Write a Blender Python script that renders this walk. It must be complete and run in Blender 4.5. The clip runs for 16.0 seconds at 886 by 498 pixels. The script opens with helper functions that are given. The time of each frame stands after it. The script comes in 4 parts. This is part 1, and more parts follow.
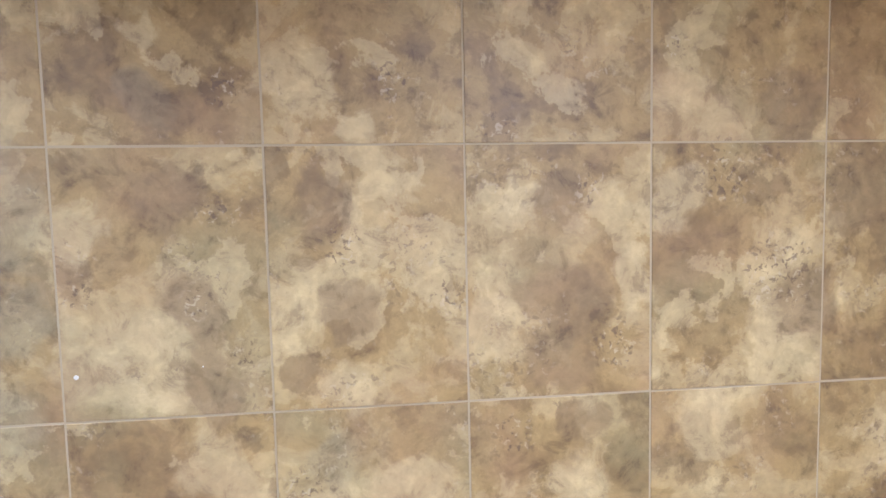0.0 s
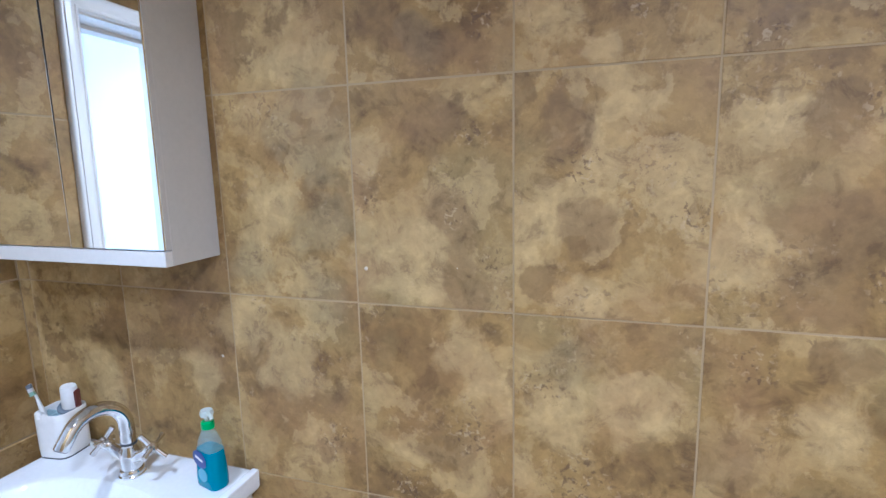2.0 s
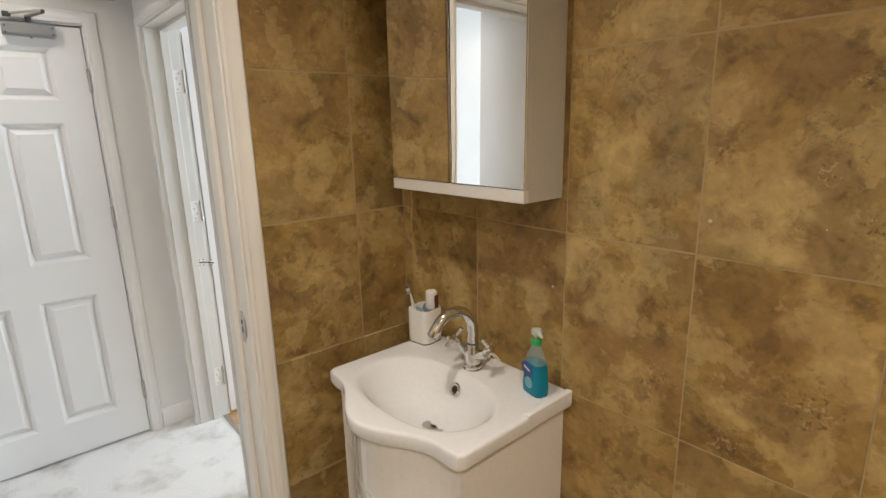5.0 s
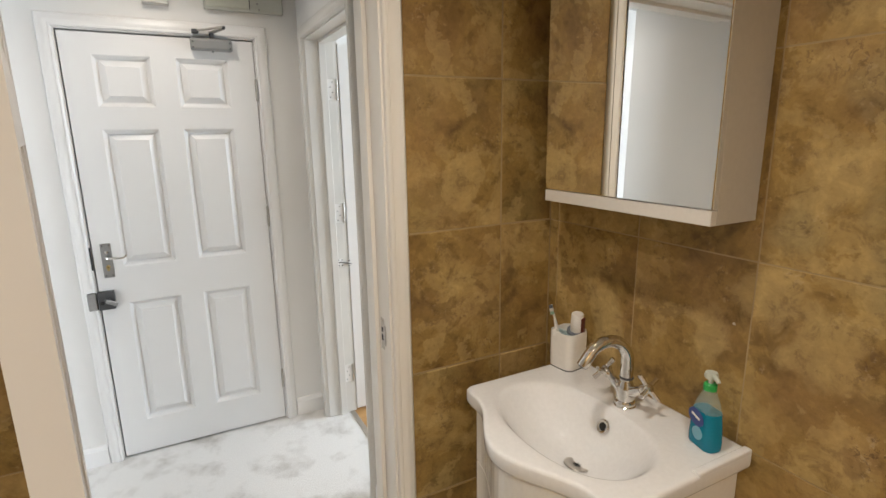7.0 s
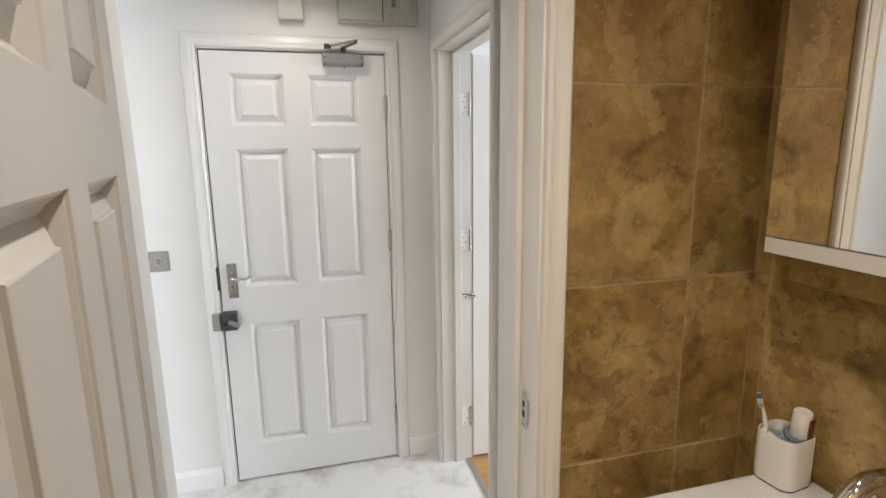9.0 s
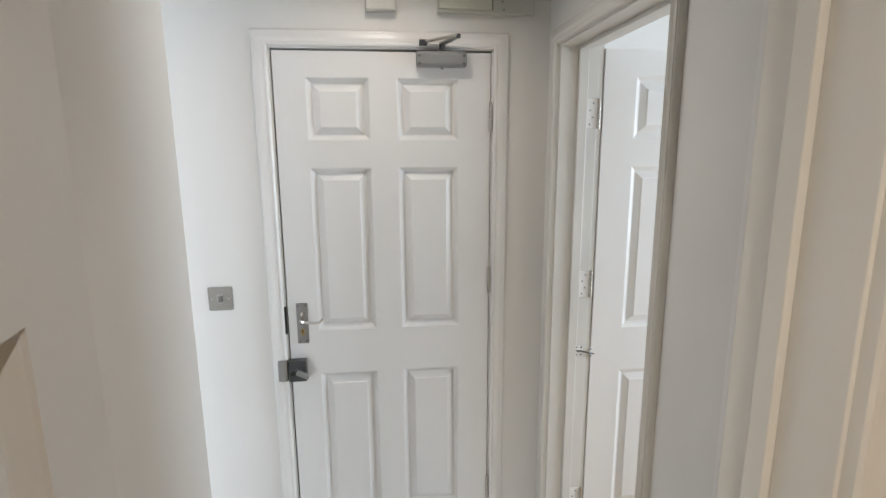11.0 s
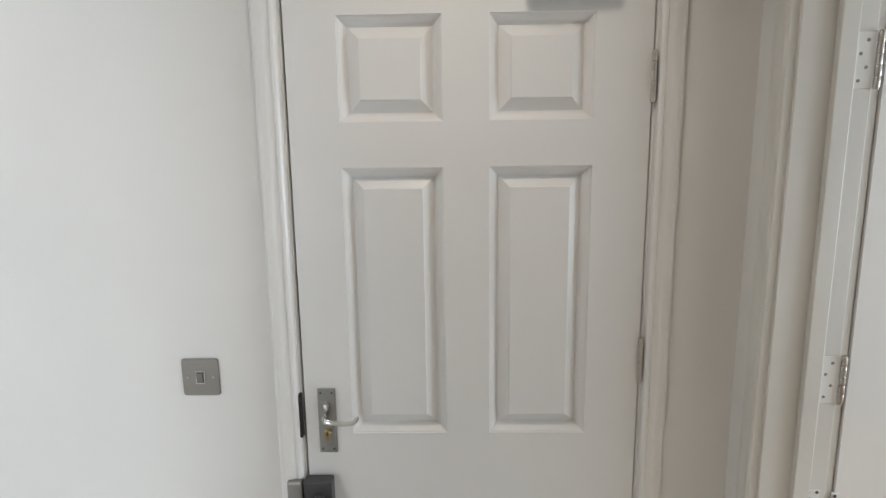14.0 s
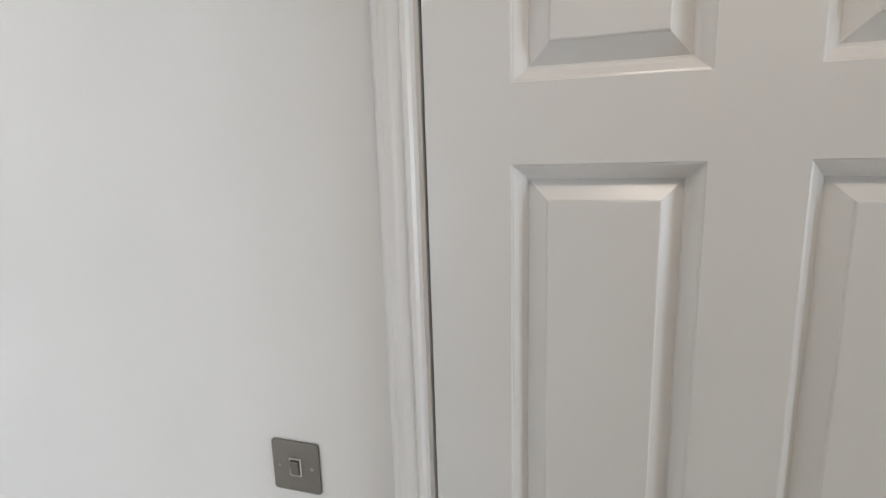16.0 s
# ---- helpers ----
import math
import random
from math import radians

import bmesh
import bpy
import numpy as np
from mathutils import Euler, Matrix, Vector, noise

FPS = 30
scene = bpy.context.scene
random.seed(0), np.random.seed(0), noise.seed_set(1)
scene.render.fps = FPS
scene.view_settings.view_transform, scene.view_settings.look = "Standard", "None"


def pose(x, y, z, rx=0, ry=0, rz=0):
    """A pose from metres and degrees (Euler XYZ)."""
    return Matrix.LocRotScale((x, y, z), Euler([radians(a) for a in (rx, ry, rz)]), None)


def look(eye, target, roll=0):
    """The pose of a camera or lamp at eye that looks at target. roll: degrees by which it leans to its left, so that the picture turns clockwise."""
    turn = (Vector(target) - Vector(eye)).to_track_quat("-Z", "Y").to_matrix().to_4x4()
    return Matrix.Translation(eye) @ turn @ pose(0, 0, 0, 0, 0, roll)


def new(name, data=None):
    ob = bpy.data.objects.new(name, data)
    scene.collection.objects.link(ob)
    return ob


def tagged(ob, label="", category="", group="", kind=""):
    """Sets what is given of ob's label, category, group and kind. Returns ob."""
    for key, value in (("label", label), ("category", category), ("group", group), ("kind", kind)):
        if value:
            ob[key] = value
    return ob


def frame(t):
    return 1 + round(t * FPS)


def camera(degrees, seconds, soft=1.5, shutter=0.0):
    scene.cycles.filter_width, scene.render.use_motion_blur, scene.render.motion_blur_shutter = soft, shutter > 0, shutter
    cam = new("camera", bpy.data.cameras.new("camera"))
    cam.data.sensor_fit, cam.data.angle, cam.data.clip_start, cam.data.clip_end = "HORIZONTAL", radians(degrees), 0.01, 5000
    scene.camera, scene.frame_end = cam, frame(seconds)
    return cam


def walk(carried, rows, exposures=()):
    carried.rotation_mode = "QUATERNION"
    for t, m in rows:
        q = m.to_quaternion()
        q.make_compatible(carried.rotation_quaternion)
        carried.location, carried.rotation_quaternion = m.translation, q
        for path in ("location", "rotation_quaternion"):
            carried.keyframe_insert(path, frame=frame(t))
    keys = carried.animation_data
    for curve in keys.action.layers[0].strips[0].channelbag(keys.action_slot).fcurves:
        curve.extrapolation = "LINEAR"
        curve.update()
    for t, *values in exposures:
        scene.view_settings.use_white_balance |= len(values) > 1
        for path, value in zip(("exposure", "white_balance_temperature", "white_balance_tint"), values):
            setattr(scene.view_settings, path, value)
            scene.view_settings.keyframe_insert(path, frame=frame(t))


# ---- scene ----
cam = camera(81.6, 16.0)
PATH = [
    (0, (0.075, 0.161, 1.577), (0.264, 2.148, 1.447), -1.2),
    (0.5, (0.062, 0.154, 1.571), (0.044, 2.144, 1.38), -1.3),
    (1, (0.054, 0.14, 1.568), (-0.175, 2.11, 1.31), -1.2),
    (1.5, (0.047, 0.12, 1.558), (-0.378, 2.051, 1.254), -1.3),
    (2, (0.042, 0.091, 1.542), (-0.579, 1.963, 1.213), -1.3),
    (2.5, (0.034, 0.062, 1.539), (-0.771, 1.855, 1.172), -1.4),
    (3, (0.025, 0.039, 1.528), (-0.955, 1.74, 1.146), -1.3),
    (3.5, (0.011, 0.018, 1.527), (-1.124, 1.612, 1.115), -1.3),
    (4, (0.002, -0.004, 1.531), (-1.267, 1.478, 1.093), -1.4),
    (4.5, (-0.004, -0.032, 1.534), (-1.385, 1.341, 1.076), -1.4),
    (6.8, (-0.111, -0.079, 1.536), (-1.82, 0.86, 1.094), -0.9),
    (7, (-0.135, -0.07, 1.539), (-1.866, 0.831, 1.104), -0.9),
    (7.5, (-0.206, -0.051, 1.544), (-1.988, 0.753, 1.127), -0.9),
    (8, (-0.295, -0.044, 1.556), (-2.122, 0.665, 1.156), -0.8),
    (8.5, (-0.387, -0.041, 1.561), (-2.252, 0.568, 1.174), -0.8),
    (9, (-0.457, -0.032, 1.562), (-2.357, 0.469, 1.186), -0.8),
    (11.5, (-1.081, -0.067, 1.653), (-3.035, 0.112, 1.263), -0.4),
    (12, (-1.199, -0.059, 1.65), (-3.155, 0.068, 1.254), -0.5),
    (12.5, (-1.348, -0.041, 1.644), (-3.309, 0.046, 1.262), -0.5),
    (13, (-1.475, -0.035, 1.63), (-3.438, 0.014, 1.254), -0.6),
    (13.5, (-1.609, -0.051, 1.609), (-3.576, -0.033, 1.246), -0.6),
    (14, (-1.748, -0.081, 1.583), (-3.722, -0.117, 1.266), -0.8),
    (14.5, (-1.867, -0.101, 1.579), (-3.838, -0.223, 1.264), -0.9),
    (15, (-2.026, -0.112, 1.593), (-3.98, -0.378, 1.259), -0.9),
    (15.5, (-2.156, -0.133, 1.597), (-4.076, -0.578, 1.259), -1.1),
    (16, (-2.23, -0.21, 1.604), (-4.103, -0.795, 1.22), -1.7),
]
EXPOSURES = [
    (0.0, 0.20, 4150, 15), (1.5, -0.17, 4150, 14), (2.2, -0.46, 4550, 11), (3.0, -0.82, 5900, 8), (3.5, -0.98, 6400, 11), (4.5, -1.17, 6600, 11), (7.0, -1.20, 6700, 11.5),
    (9.0, -1.27, 6750, 12), (11.5, -1.56, 6600, 11.5), (13.5, -1.73, 6680, 11.5), (14.5, -1.80, 6900, 12.5), (16.0, -1.88, 6900, 14),
]
walk(cam, [(t, look(eye, target, roll)) for t, eye, target, roll in PATH], EXPOSURES)


# ---- light ----
def world_sky():
    w = bpy.data.worlds.new("sky")
    scene.world = w
    w.use_nodes = True
    nt = w.node_tree
    sky = nt.nodes.new("ShaderNodeTexSky")
    sky.sky_type, sky.sun_disc = "NISHITA", False
    sky.sun_elevation, sky.sun_rotation = radians(38), radians(200)
    bg = nt.nodes["Background"]
    bg.inputs["Strength"].default_value = 0.12
    nt.links.new(sky.outputs["Color"], bg.inputs["Color"])


def area(name, m, sx, sy, watts, colour):
    l = bpy.data.lights.new(name, "AREA")
    l.shape, l.size, l.size_y, l.energy, l.color = "RECTANGLE", sx, sy, watts, colour
    ob = new(name, l)
    ob.matrix_world = m
    return ob


def disc(name, at, size, watts, colour, spread=152):
    ob = area(name, pose(*at), size, size, watts, colour)
    ob.data.shape, ob.data.spread = "DISK", radians(spread)
    return ob


world_sky()
WARM, DAY = (1.0, 0.93, 0.83), (0.80, 0.90, 1.0)
disc("bathroom_downlight", (-0.84, 0.22, 2.385), 0.07, 12.5, WARM, 126)
disc("bathroom_downlight", (0.48, -0.40, 2.385), 0.14, 57, WARM, 152)
disc("hall_downlight", (-2.40, -0.06, 2.385), 0.15, 8.4, (1.0, 0.92, 0.82), 138)
disc("hall_downlight", (-2.50, -1.30, 2.385), 0.10, 3, (1.0, 0.89, 0.76), 140)
area("hall_window_light", look((1.06, -1.95, 1.05), (-2.0, -1.95, 1.05)), 1.30, 1.50, 195, DAY)
area("room_window_light", look((-1.88, 3.3, 1.36), (-2.3, 0.0, 1.0)), 1.2, 1.3, 208, (0.73, 0.87, 1.0))


# ---- materials ----
def nodes_of(name):
    m = bpy.data.materials.new(name)
    m.use_nodes = True
    nt = m.node_tree
    return m, nt, nt.nodes["Principled BSDF"]


def add(nt, kind, **values):
    n = nt.nodes.new(kind)
    for k, v in values.items():
        n.inputs[k].default_value = v
    return n


def ramp(nt, source, stops):
    r = nt.nodes.new("ShaderNodeValToRGB")
    els = r.color_ramp.elements
    while len(els) < len(stops):
        els.new(0.5)
    for e, (p, c) in zip(els, stops):
        e.position, e.color = p, (*c, 1) if len(c) == 3 else c
    nt.links.new(source, r.inputs["Fac"])
    return r


def mixed(nt, fac, a, b, mode="MIX"):
    n = nt.nodes.new("ShaderNodeMix")
    n.data_type, n.blend_type = "RGBA", mode
    for sock, v in ((n.inputs[0], fac), (n.inputs[6], a), (n.inputs[7], b)):
        if isinstance(v, (int, float)):
            sock.default_value = v
        elif isinstance(v, tuple):
            sock.default_value = (*v, 1)
        else:
            nt.links.new(v, sock)
    return n.outputs[2]


def bumped(nt, bsdf, height, strength, distance):
    b = add(nt, "ShaderNodeBump", Strength=strength, Distance=distance)
    nt.links.new(height, b.inputs["Height"])
    nt.links.new(b.outputs["Normal"], bsdf.inputs["Normal"])


def coords(nt):
    return nt.nodes.new("ShaderNodeTexCoord").outputs["Object"]


def noisy(nt, vec, scale, detail=4, rough=0.55, dist=0.0, w=None):
    n = add(nt, "ShaderNodeTexNoise", Scale=scale, Detail=detail, Roughness=rough, Distortion=dist)
    nt.links.new(vec, n.inputs["Vector"])
    if w is not None:
        n.noise_dimensions = "4D"
        nt.links.new(w, n.inputs["W"])
    return n.outputs["Fac"]


def paint(name, colour, rough, grain=0.3, bump=0.05, spread=0.04, scale=60):
    """Wall or wood paint: faint blotches, roller or brush texture."""
    m, nt, b = nodes_of(name)
    v = coords(nt)
    big = noisy(nt, v, 2.3, 3)
    lo = tuple(c * (1 - spread) for c in colour)
    hi = tuple(min(1, c * (1 + spread)) for c in colour)
    r = ramp(nt, big, [(0.3, lo), (0.7, hi)])
    nt.links.new(r.outputs["Color"], b.inputs["Base Color"])
    fine = noisy(nt, v, scale, 5, 0.6)
    rr = add(nt, "ShaderNodeMapRange")
    rr.inputs["To Min"].default_value, rr.inputs["To Max"].default_value = rough - 0.06, rough + 0.08
    nt.links.new(fine, rr.inputs["Value"])
    nt.links.new(rr.outputs["Result"], b.inputs["Roughness"])
    bumped(nt, b, fine, grain, bump * 0.02)
    return m


def metal(name, colour, rough, scale=200, bump=0.05):
    m, nt, b = nodes_of(name)
    b.inputs["Metallic"].default_value = 1
    v = coords(nt)
    n = noisy(nt, v, scale, 3)
    r = ramp(nt, n, [(0.3, tuple(c * 0.9 for c in colour)), (0.7, colour)])
    nt.links.new(r.outputs["Color"], b.inputs["Base Color"])
    b.inputs["Roughness"].default_value = rough
    bumped(nt, b, n, bump, 0.0005)
    return m


def plastic(name, colour, rough=0.35, coat=0.0):
    m, nt, b = nodes_of(name)
    v = coords(nt)
    n = noisy(nt, v, 90, 3)
    r = ramp(nt, n, [(0.3, tuple(c * 0.95 for c in colour)), (0.7, colour)])
    nt.links.new(r.outputs["Color"], b.inputs["Base Color"])
    b.inputs["Roughness"].default_value, b.inputs["Coat Weight"].default_value = rough, coat
    return m


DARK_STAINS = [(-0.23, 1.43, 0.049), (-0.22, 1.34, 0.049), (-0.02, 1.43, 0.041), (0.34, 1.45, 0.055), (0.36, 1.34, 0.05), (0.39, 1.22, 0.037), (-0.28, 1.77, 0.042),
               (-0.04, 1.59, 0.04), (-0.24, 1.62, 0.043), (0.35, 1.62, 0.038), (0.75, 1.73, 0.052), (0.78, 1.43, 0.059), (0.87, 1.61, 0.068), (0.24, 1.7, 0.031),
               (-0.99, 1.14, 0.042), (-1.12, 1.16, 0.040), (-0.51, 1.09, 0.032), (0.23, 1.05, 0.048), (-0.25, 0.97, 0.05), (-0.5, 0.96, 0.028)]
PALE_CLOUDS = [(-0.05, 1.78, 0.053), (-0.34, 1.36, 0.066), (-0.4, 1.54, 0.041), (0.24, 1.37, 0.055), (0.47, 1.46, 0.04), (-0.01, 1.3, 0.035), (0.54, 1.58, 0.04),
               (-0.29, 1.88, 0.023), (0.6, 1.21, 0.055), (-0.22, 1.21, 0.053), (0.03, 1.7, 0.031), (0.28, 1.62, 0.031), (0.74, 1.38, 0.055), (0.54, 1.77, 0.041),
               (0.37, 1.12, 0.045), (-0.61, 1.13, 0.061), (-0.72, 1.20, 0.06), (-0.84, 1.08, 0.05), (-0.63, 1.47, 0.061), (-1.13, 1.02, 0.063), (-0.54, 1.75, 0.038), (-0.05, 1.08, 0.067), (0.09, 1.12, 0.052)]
# grey patches of the stone; those on the left also paint in cool daylight
GREY_AND_DAYLIT = [(-0.49, 1.56, 0.06), (-0.50, 1.42, 0.055), (-0.58, 1.62, 0.04), (-0.53, 1.67, 0.035), (-0.50, 1.28, 0.05), (-0.66, 1.36, 0.05), (-0.28, 1.78, 0.04), (-0.03, 1.18, 0.04)]
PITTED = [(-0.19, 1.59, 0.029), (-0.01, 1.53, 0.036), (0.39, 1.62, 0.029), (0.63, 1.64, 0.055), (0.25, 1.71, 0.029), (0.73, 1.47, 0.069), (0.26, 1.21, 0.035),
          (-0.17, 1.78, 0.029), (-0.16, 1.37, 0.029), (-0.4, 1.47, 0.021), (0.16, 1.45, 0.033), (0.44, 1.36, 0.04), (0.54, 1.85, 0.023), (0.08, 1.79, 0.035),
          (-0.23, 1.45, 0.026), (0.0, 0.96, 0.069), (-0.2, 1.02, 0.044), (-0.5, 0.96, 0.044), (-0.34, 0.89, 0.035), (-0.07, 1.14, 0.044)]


def mathed(nt, op, a, b):
    n = nt.nodes.new("ShaderNodeMath")
    n.operation = op
    for sock, v in zip(n.inputs, (a, b)):
        if isinstance(v, (int, float)):
            sock.default_value = v
        else:
            nt.links.new(v, sock)
    return n.outputs[0]


def ragged(nt, where, scale, reach, detail=7):
    """A place in the room shaken by noise, for stains with ragged outlines."""
    n = add(nt, "ShaderNodeTexNoise", Scale=scale, Detail=detail, Roughness=0.62)
    nt.links.new(where, n.inputs["Vector"])
    off = nt.nodes.new("ShaderNodeVectorMath")
    off.operation = "MULTIPLY_ADD"
    off.inputs[1].default_value = (reach, reach * 0.2, reach)
    nt.links.new(n.outputs["Color"], off.inputs[0])
    nt.links.new(where, off.inputs[2])
    back = nt.nodes.new("ShaderNodeVectorMath")
    back.operation = "SUBTRACT"
    back.inputs[1].default_value = (reach / 2, reach * 0.1, reach / 2)
    nt.links.new(off.outputs[0], back.inputs[0])
    return back.outputs[0]


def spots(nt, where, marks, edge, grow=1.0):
    """Mask of the stone's own stains and pitted spots, and of painted daylight grey, on the wall behind the basin."""
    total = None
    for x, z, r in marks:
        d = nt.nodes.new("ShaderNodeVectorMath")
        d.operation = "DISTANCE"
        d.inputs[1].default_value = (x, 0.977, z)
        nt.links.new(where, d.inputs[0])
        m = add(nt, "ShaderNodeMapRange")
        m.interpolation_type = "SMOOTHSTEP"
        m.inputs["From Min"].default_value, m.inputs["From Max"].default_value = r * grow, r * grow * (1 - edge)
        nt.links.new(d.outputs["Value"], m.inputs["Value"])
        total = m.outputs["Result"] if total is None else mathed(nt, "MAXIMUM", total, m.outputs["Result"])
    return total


def travertine():
    """Brown mottled stone tile with pale clouds, dark stains and small pits; every tile its own cut."""
    m, nt, b = nodes_of("travertine_tile")
    v = coords(nt)
    info = nt.nodes.new("ShaderNodeObjectInfo")
    w = nt.nodes.new("ShaderNodeMath")
    w.operation = "MULTIPLY"
    w.inputs[1].default_value = 40
    nt.links.new(info.outputs["Random"], w.inputs[0])
    w = w.outputs[0]
    cloud = noisy(nt, v, 5.5, 8, 0.60, 0.45, w)
    base = ramp(nt, cloud, [(0.33, (0.185, 0.113, 0.038)), (0.425, (0.230, 0.144, 0.050)), (0.44, (0.275, 0.178, 0.063)), (0.505, (0.303, 0.200, 0.072)),
                            (0.52, (0.352, 0.243, 0.102)), (0.585, (0.380, 0.268, 0.118)), (0.605, (0.432, 0.314, 0.150)), (0.68, (0.460, 0.340, 0.170))])
    grey = noisy(nt, v, 3.0, 4, 0.55, 0.5, w)
    gmask = ramp(nt, grey, [(0.52, (0, 0, 0)), (0.66, (0.7, 0.7, 0.7))])
    c = mixed(nt, gmask.outputs["Color"], base.outputs["Color"], (0.24, 0.181, 0.0792))
    patch = noisy(nt, v, 6.0, 9, 0.60, 0.2, w)
    pmask = ramp(nt, patch, [(0.572, (0, 0, 0)), (0.586, (0.48, 0.48, 0.48)), (0.68, (0.62, 0.62, 0.62))])
    c = mixed(nt, pmask.outputs["Color"], c, (0.47, 0.348, 0.176))
    dmask = ramp(nt, patch, [(0.395, (0.6, 0.6, 0.6)), (0.425, (0, 0, 0))])
    c = mixed(nt, dmask.outputs["Color"], c, (0.163, 0.1, 0.0374))
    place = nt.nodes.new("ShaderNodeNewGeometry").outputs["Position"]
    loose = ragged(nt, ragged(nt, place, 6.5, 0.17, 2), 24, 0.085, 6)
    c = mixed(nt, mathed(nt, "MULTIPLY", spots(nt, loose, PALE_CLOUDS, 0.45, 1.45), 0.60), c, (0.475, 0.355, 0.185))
    c = mixed(nt, mathed(nt, "MULTIPLY", spots(nt, loose, GREY_AND_DAYLIT, 0.6, 1.5), 0.5), c, (0.28, 0.222, 0.125))
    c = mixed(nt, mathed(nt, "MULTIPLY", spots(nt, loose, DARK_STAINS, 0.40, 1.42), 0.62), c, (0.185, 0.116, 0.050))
    mid = noisy(nt, v, 19, 8, 0.68, 0.6, w)
    mr = ramp(nt, mid, [(0.38, (0.60, 0.56, 0.52)), (0.46, (0.95, 0.94, 0.93)), (0.52, (1.0, 1.0, 1.0)), (0.57, (1.14, 1.14, 1.14))])
    c = mixed(nt, 0.85, c, mr.outputs["Color"], "MULTIPLY")
    rust = noisy(nt, v, 4.2, 5, 0.6, 0.4, w)
    rmask = ramp(nt, rust, [(0.48, (0, 0, 0)), (0.66, (0.4, 0.4, 0.4))])
    c = mixed(nt, rmask.outputs["Color"], c, (0.34, 0.205, 0.100))
    grain = noisy(nt, v, 55, 5, 0.7, 0.2, w)
    gr = ramp(nt, grain, [(0.3, (0.80, 0.79, 0.77)), (0.6, (1.04, 1.04, 1.04))])
    c = mixed(nt, 0.75, c, gr.outputs["Color"], "MULTIPLY")
    where = ramp(nt, noisy(nt, v, 9, 3, 0.5, 0.3, w), [(0.54, (0, 0, 0)), (0.63, (1, 1, 1))]).outputs["Color"]
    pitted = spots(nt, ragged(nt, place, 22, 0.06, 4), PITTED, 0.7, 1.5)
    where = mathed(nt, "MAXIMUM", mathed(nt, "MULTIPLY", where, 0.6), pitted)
    holes = ramp(nt, noisy(nt, v, 74, 4, 0.6, 0.6, w), [(0.55, (0, 0, 0)), (0.61, (0.7, 0.7, 0.7))]).outputs["Color"]
    crumbs = ramp(nt, noisy(nt, v, 80, 3, 0.55, 0.6, w), [(0.58, (0, 0, 0)), (0.65, (0.5, 0.5, 0.5))]).outputs["Color"]
    pits = mixed(nt, 1.0, where, holes, "MULTIPLY")
    c = mixed(nt, pits, c, (0.095, 0.054, 0.030))
    chips = mixed(nt, 1.0, where, crumbs, "MULTIPLY")
    c = mixed(nt, chips, c, (0.50, 0.39, 0.27))
    c = mixed(nt, 1.0, c, (1.0, 0.963, 0.77), "MULTIPLY")
    nt.links.new(c, b.inputs["Base Color"])
    rr = ramp(nt, cloud, [(0.3, (0.52, 0.52, 0.52)), (0.7, (0.70, 0.70, 0.70))])
    nt.links.new(rr.outputs["Color"], b.inputs["Roughness"])
    h = mixed(nt, pits, grain, (0.0, 0.0, 0.0))
    bumped(nt, b, h, 0.35, 0.0011)
    return m


def carpet_material():
    m, nt, b = nodes_of("pale_carpet")
    v = coords(nt)
    big = noisy(nt, v, 5.5, 5, 0.6, 0.1)
    c1 = ramp(nt, big, [(0.30, (0.52, 0.49, 0.45)), (0.42, (0.70, 0.68, 0.65)), (0.50, (0.80, 0.785, 0.76))])
    fine = noisy(nt, v, 420, 3, 0.7)
    f = ramp(nt, fine, [(0.3, (0.86, 0.86, 0.86)), (0.65, (1, 1, 1))])
    c = mixed(nt, 1.0, c1.outputs["Color"], f.outputs["Color"], "MULTIPLY")
    nt.links.new(c, b.inputs["Base Color"])
    b.inputs["Roughness"].default_value = 0.95
    b.inputs["Sheen Weight"].default_value = 0.3
    tuft = noisy(nt, v, 150, 4, 0.7)
    bumped(nt, b, tuft, 0.8, 0.006)
    return m


def wood_floor_material():
    m, nt, b = nodes_of("oak_laminate")
    v = coords(nt)
    mp = nt.nodes.new("ShaderNodeMapping")
    mp.inputs["Scale"].default_value = (14, 1.2, 1)
    nt.links.new(v, mp.inputs["Vector"])
    n = noisy(nt, mp.outputs["Vector"], 4, 6, 0.6, 0.8)
    r = ramp(nt, n, [(0.3, (0.36, 0.185, 0.06)), (0.7, (0.56, 0.32, 0.12))])
    nt.links.new(r.outputs["Color"], b.inputs["Base Color"])
    b.inputs["Roughness"].default_value = 0.4
    bumped(nt, b, n, 0.15, 0.001)
    return m


def glassy(name, colour, ior, rough=0.0):
    m, nt, b = nodes_of(name)
    b.inputs["Base Color"].default_value = (*colour, 1)
    b.inputs["Transmission Weight"].default_value = 1
    b.inputs["IOR"].default_value, b.inputs["Roughness"].default_value = ior, rough
    return m


def mirror_material():
    m, nt, b = nodes_of("mirror_silver")
    b.inputs["Metallic"].default_value = 1
    b.inputs["Base Color"].default_value = (0.94, 0.95, 0.94, 1)
    b.inputs["Roughness"].default_value = 0.0
    return m


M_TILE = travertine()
M_GROUT = paint("grout", (0.36, 0.265, 0.14), 0.85, 0.5, 0.1, 0.1, 250)
M_WALL = paint("wall_paint", (0.76, 0.748, 0.725), 0.62, 0.25, 0.05, 0.02, 160)
M_CEIL = paint("ceiling_paint", (0.74, 0.73, 0.71), 0.8)
M_GLOSS = paint("satin_wood_paint", (0.80, 0.79, 0.775), 0.30, 0.18, 0.04, 0.015, 45)
# door paint with the shade on the bathroom leaf put into its colour
M_LEAF_SHADED = paint("shaded_door_paint", (0.68, 0.668, 0.645), 0.32, 0.2, 0.05, 0.02, 70)
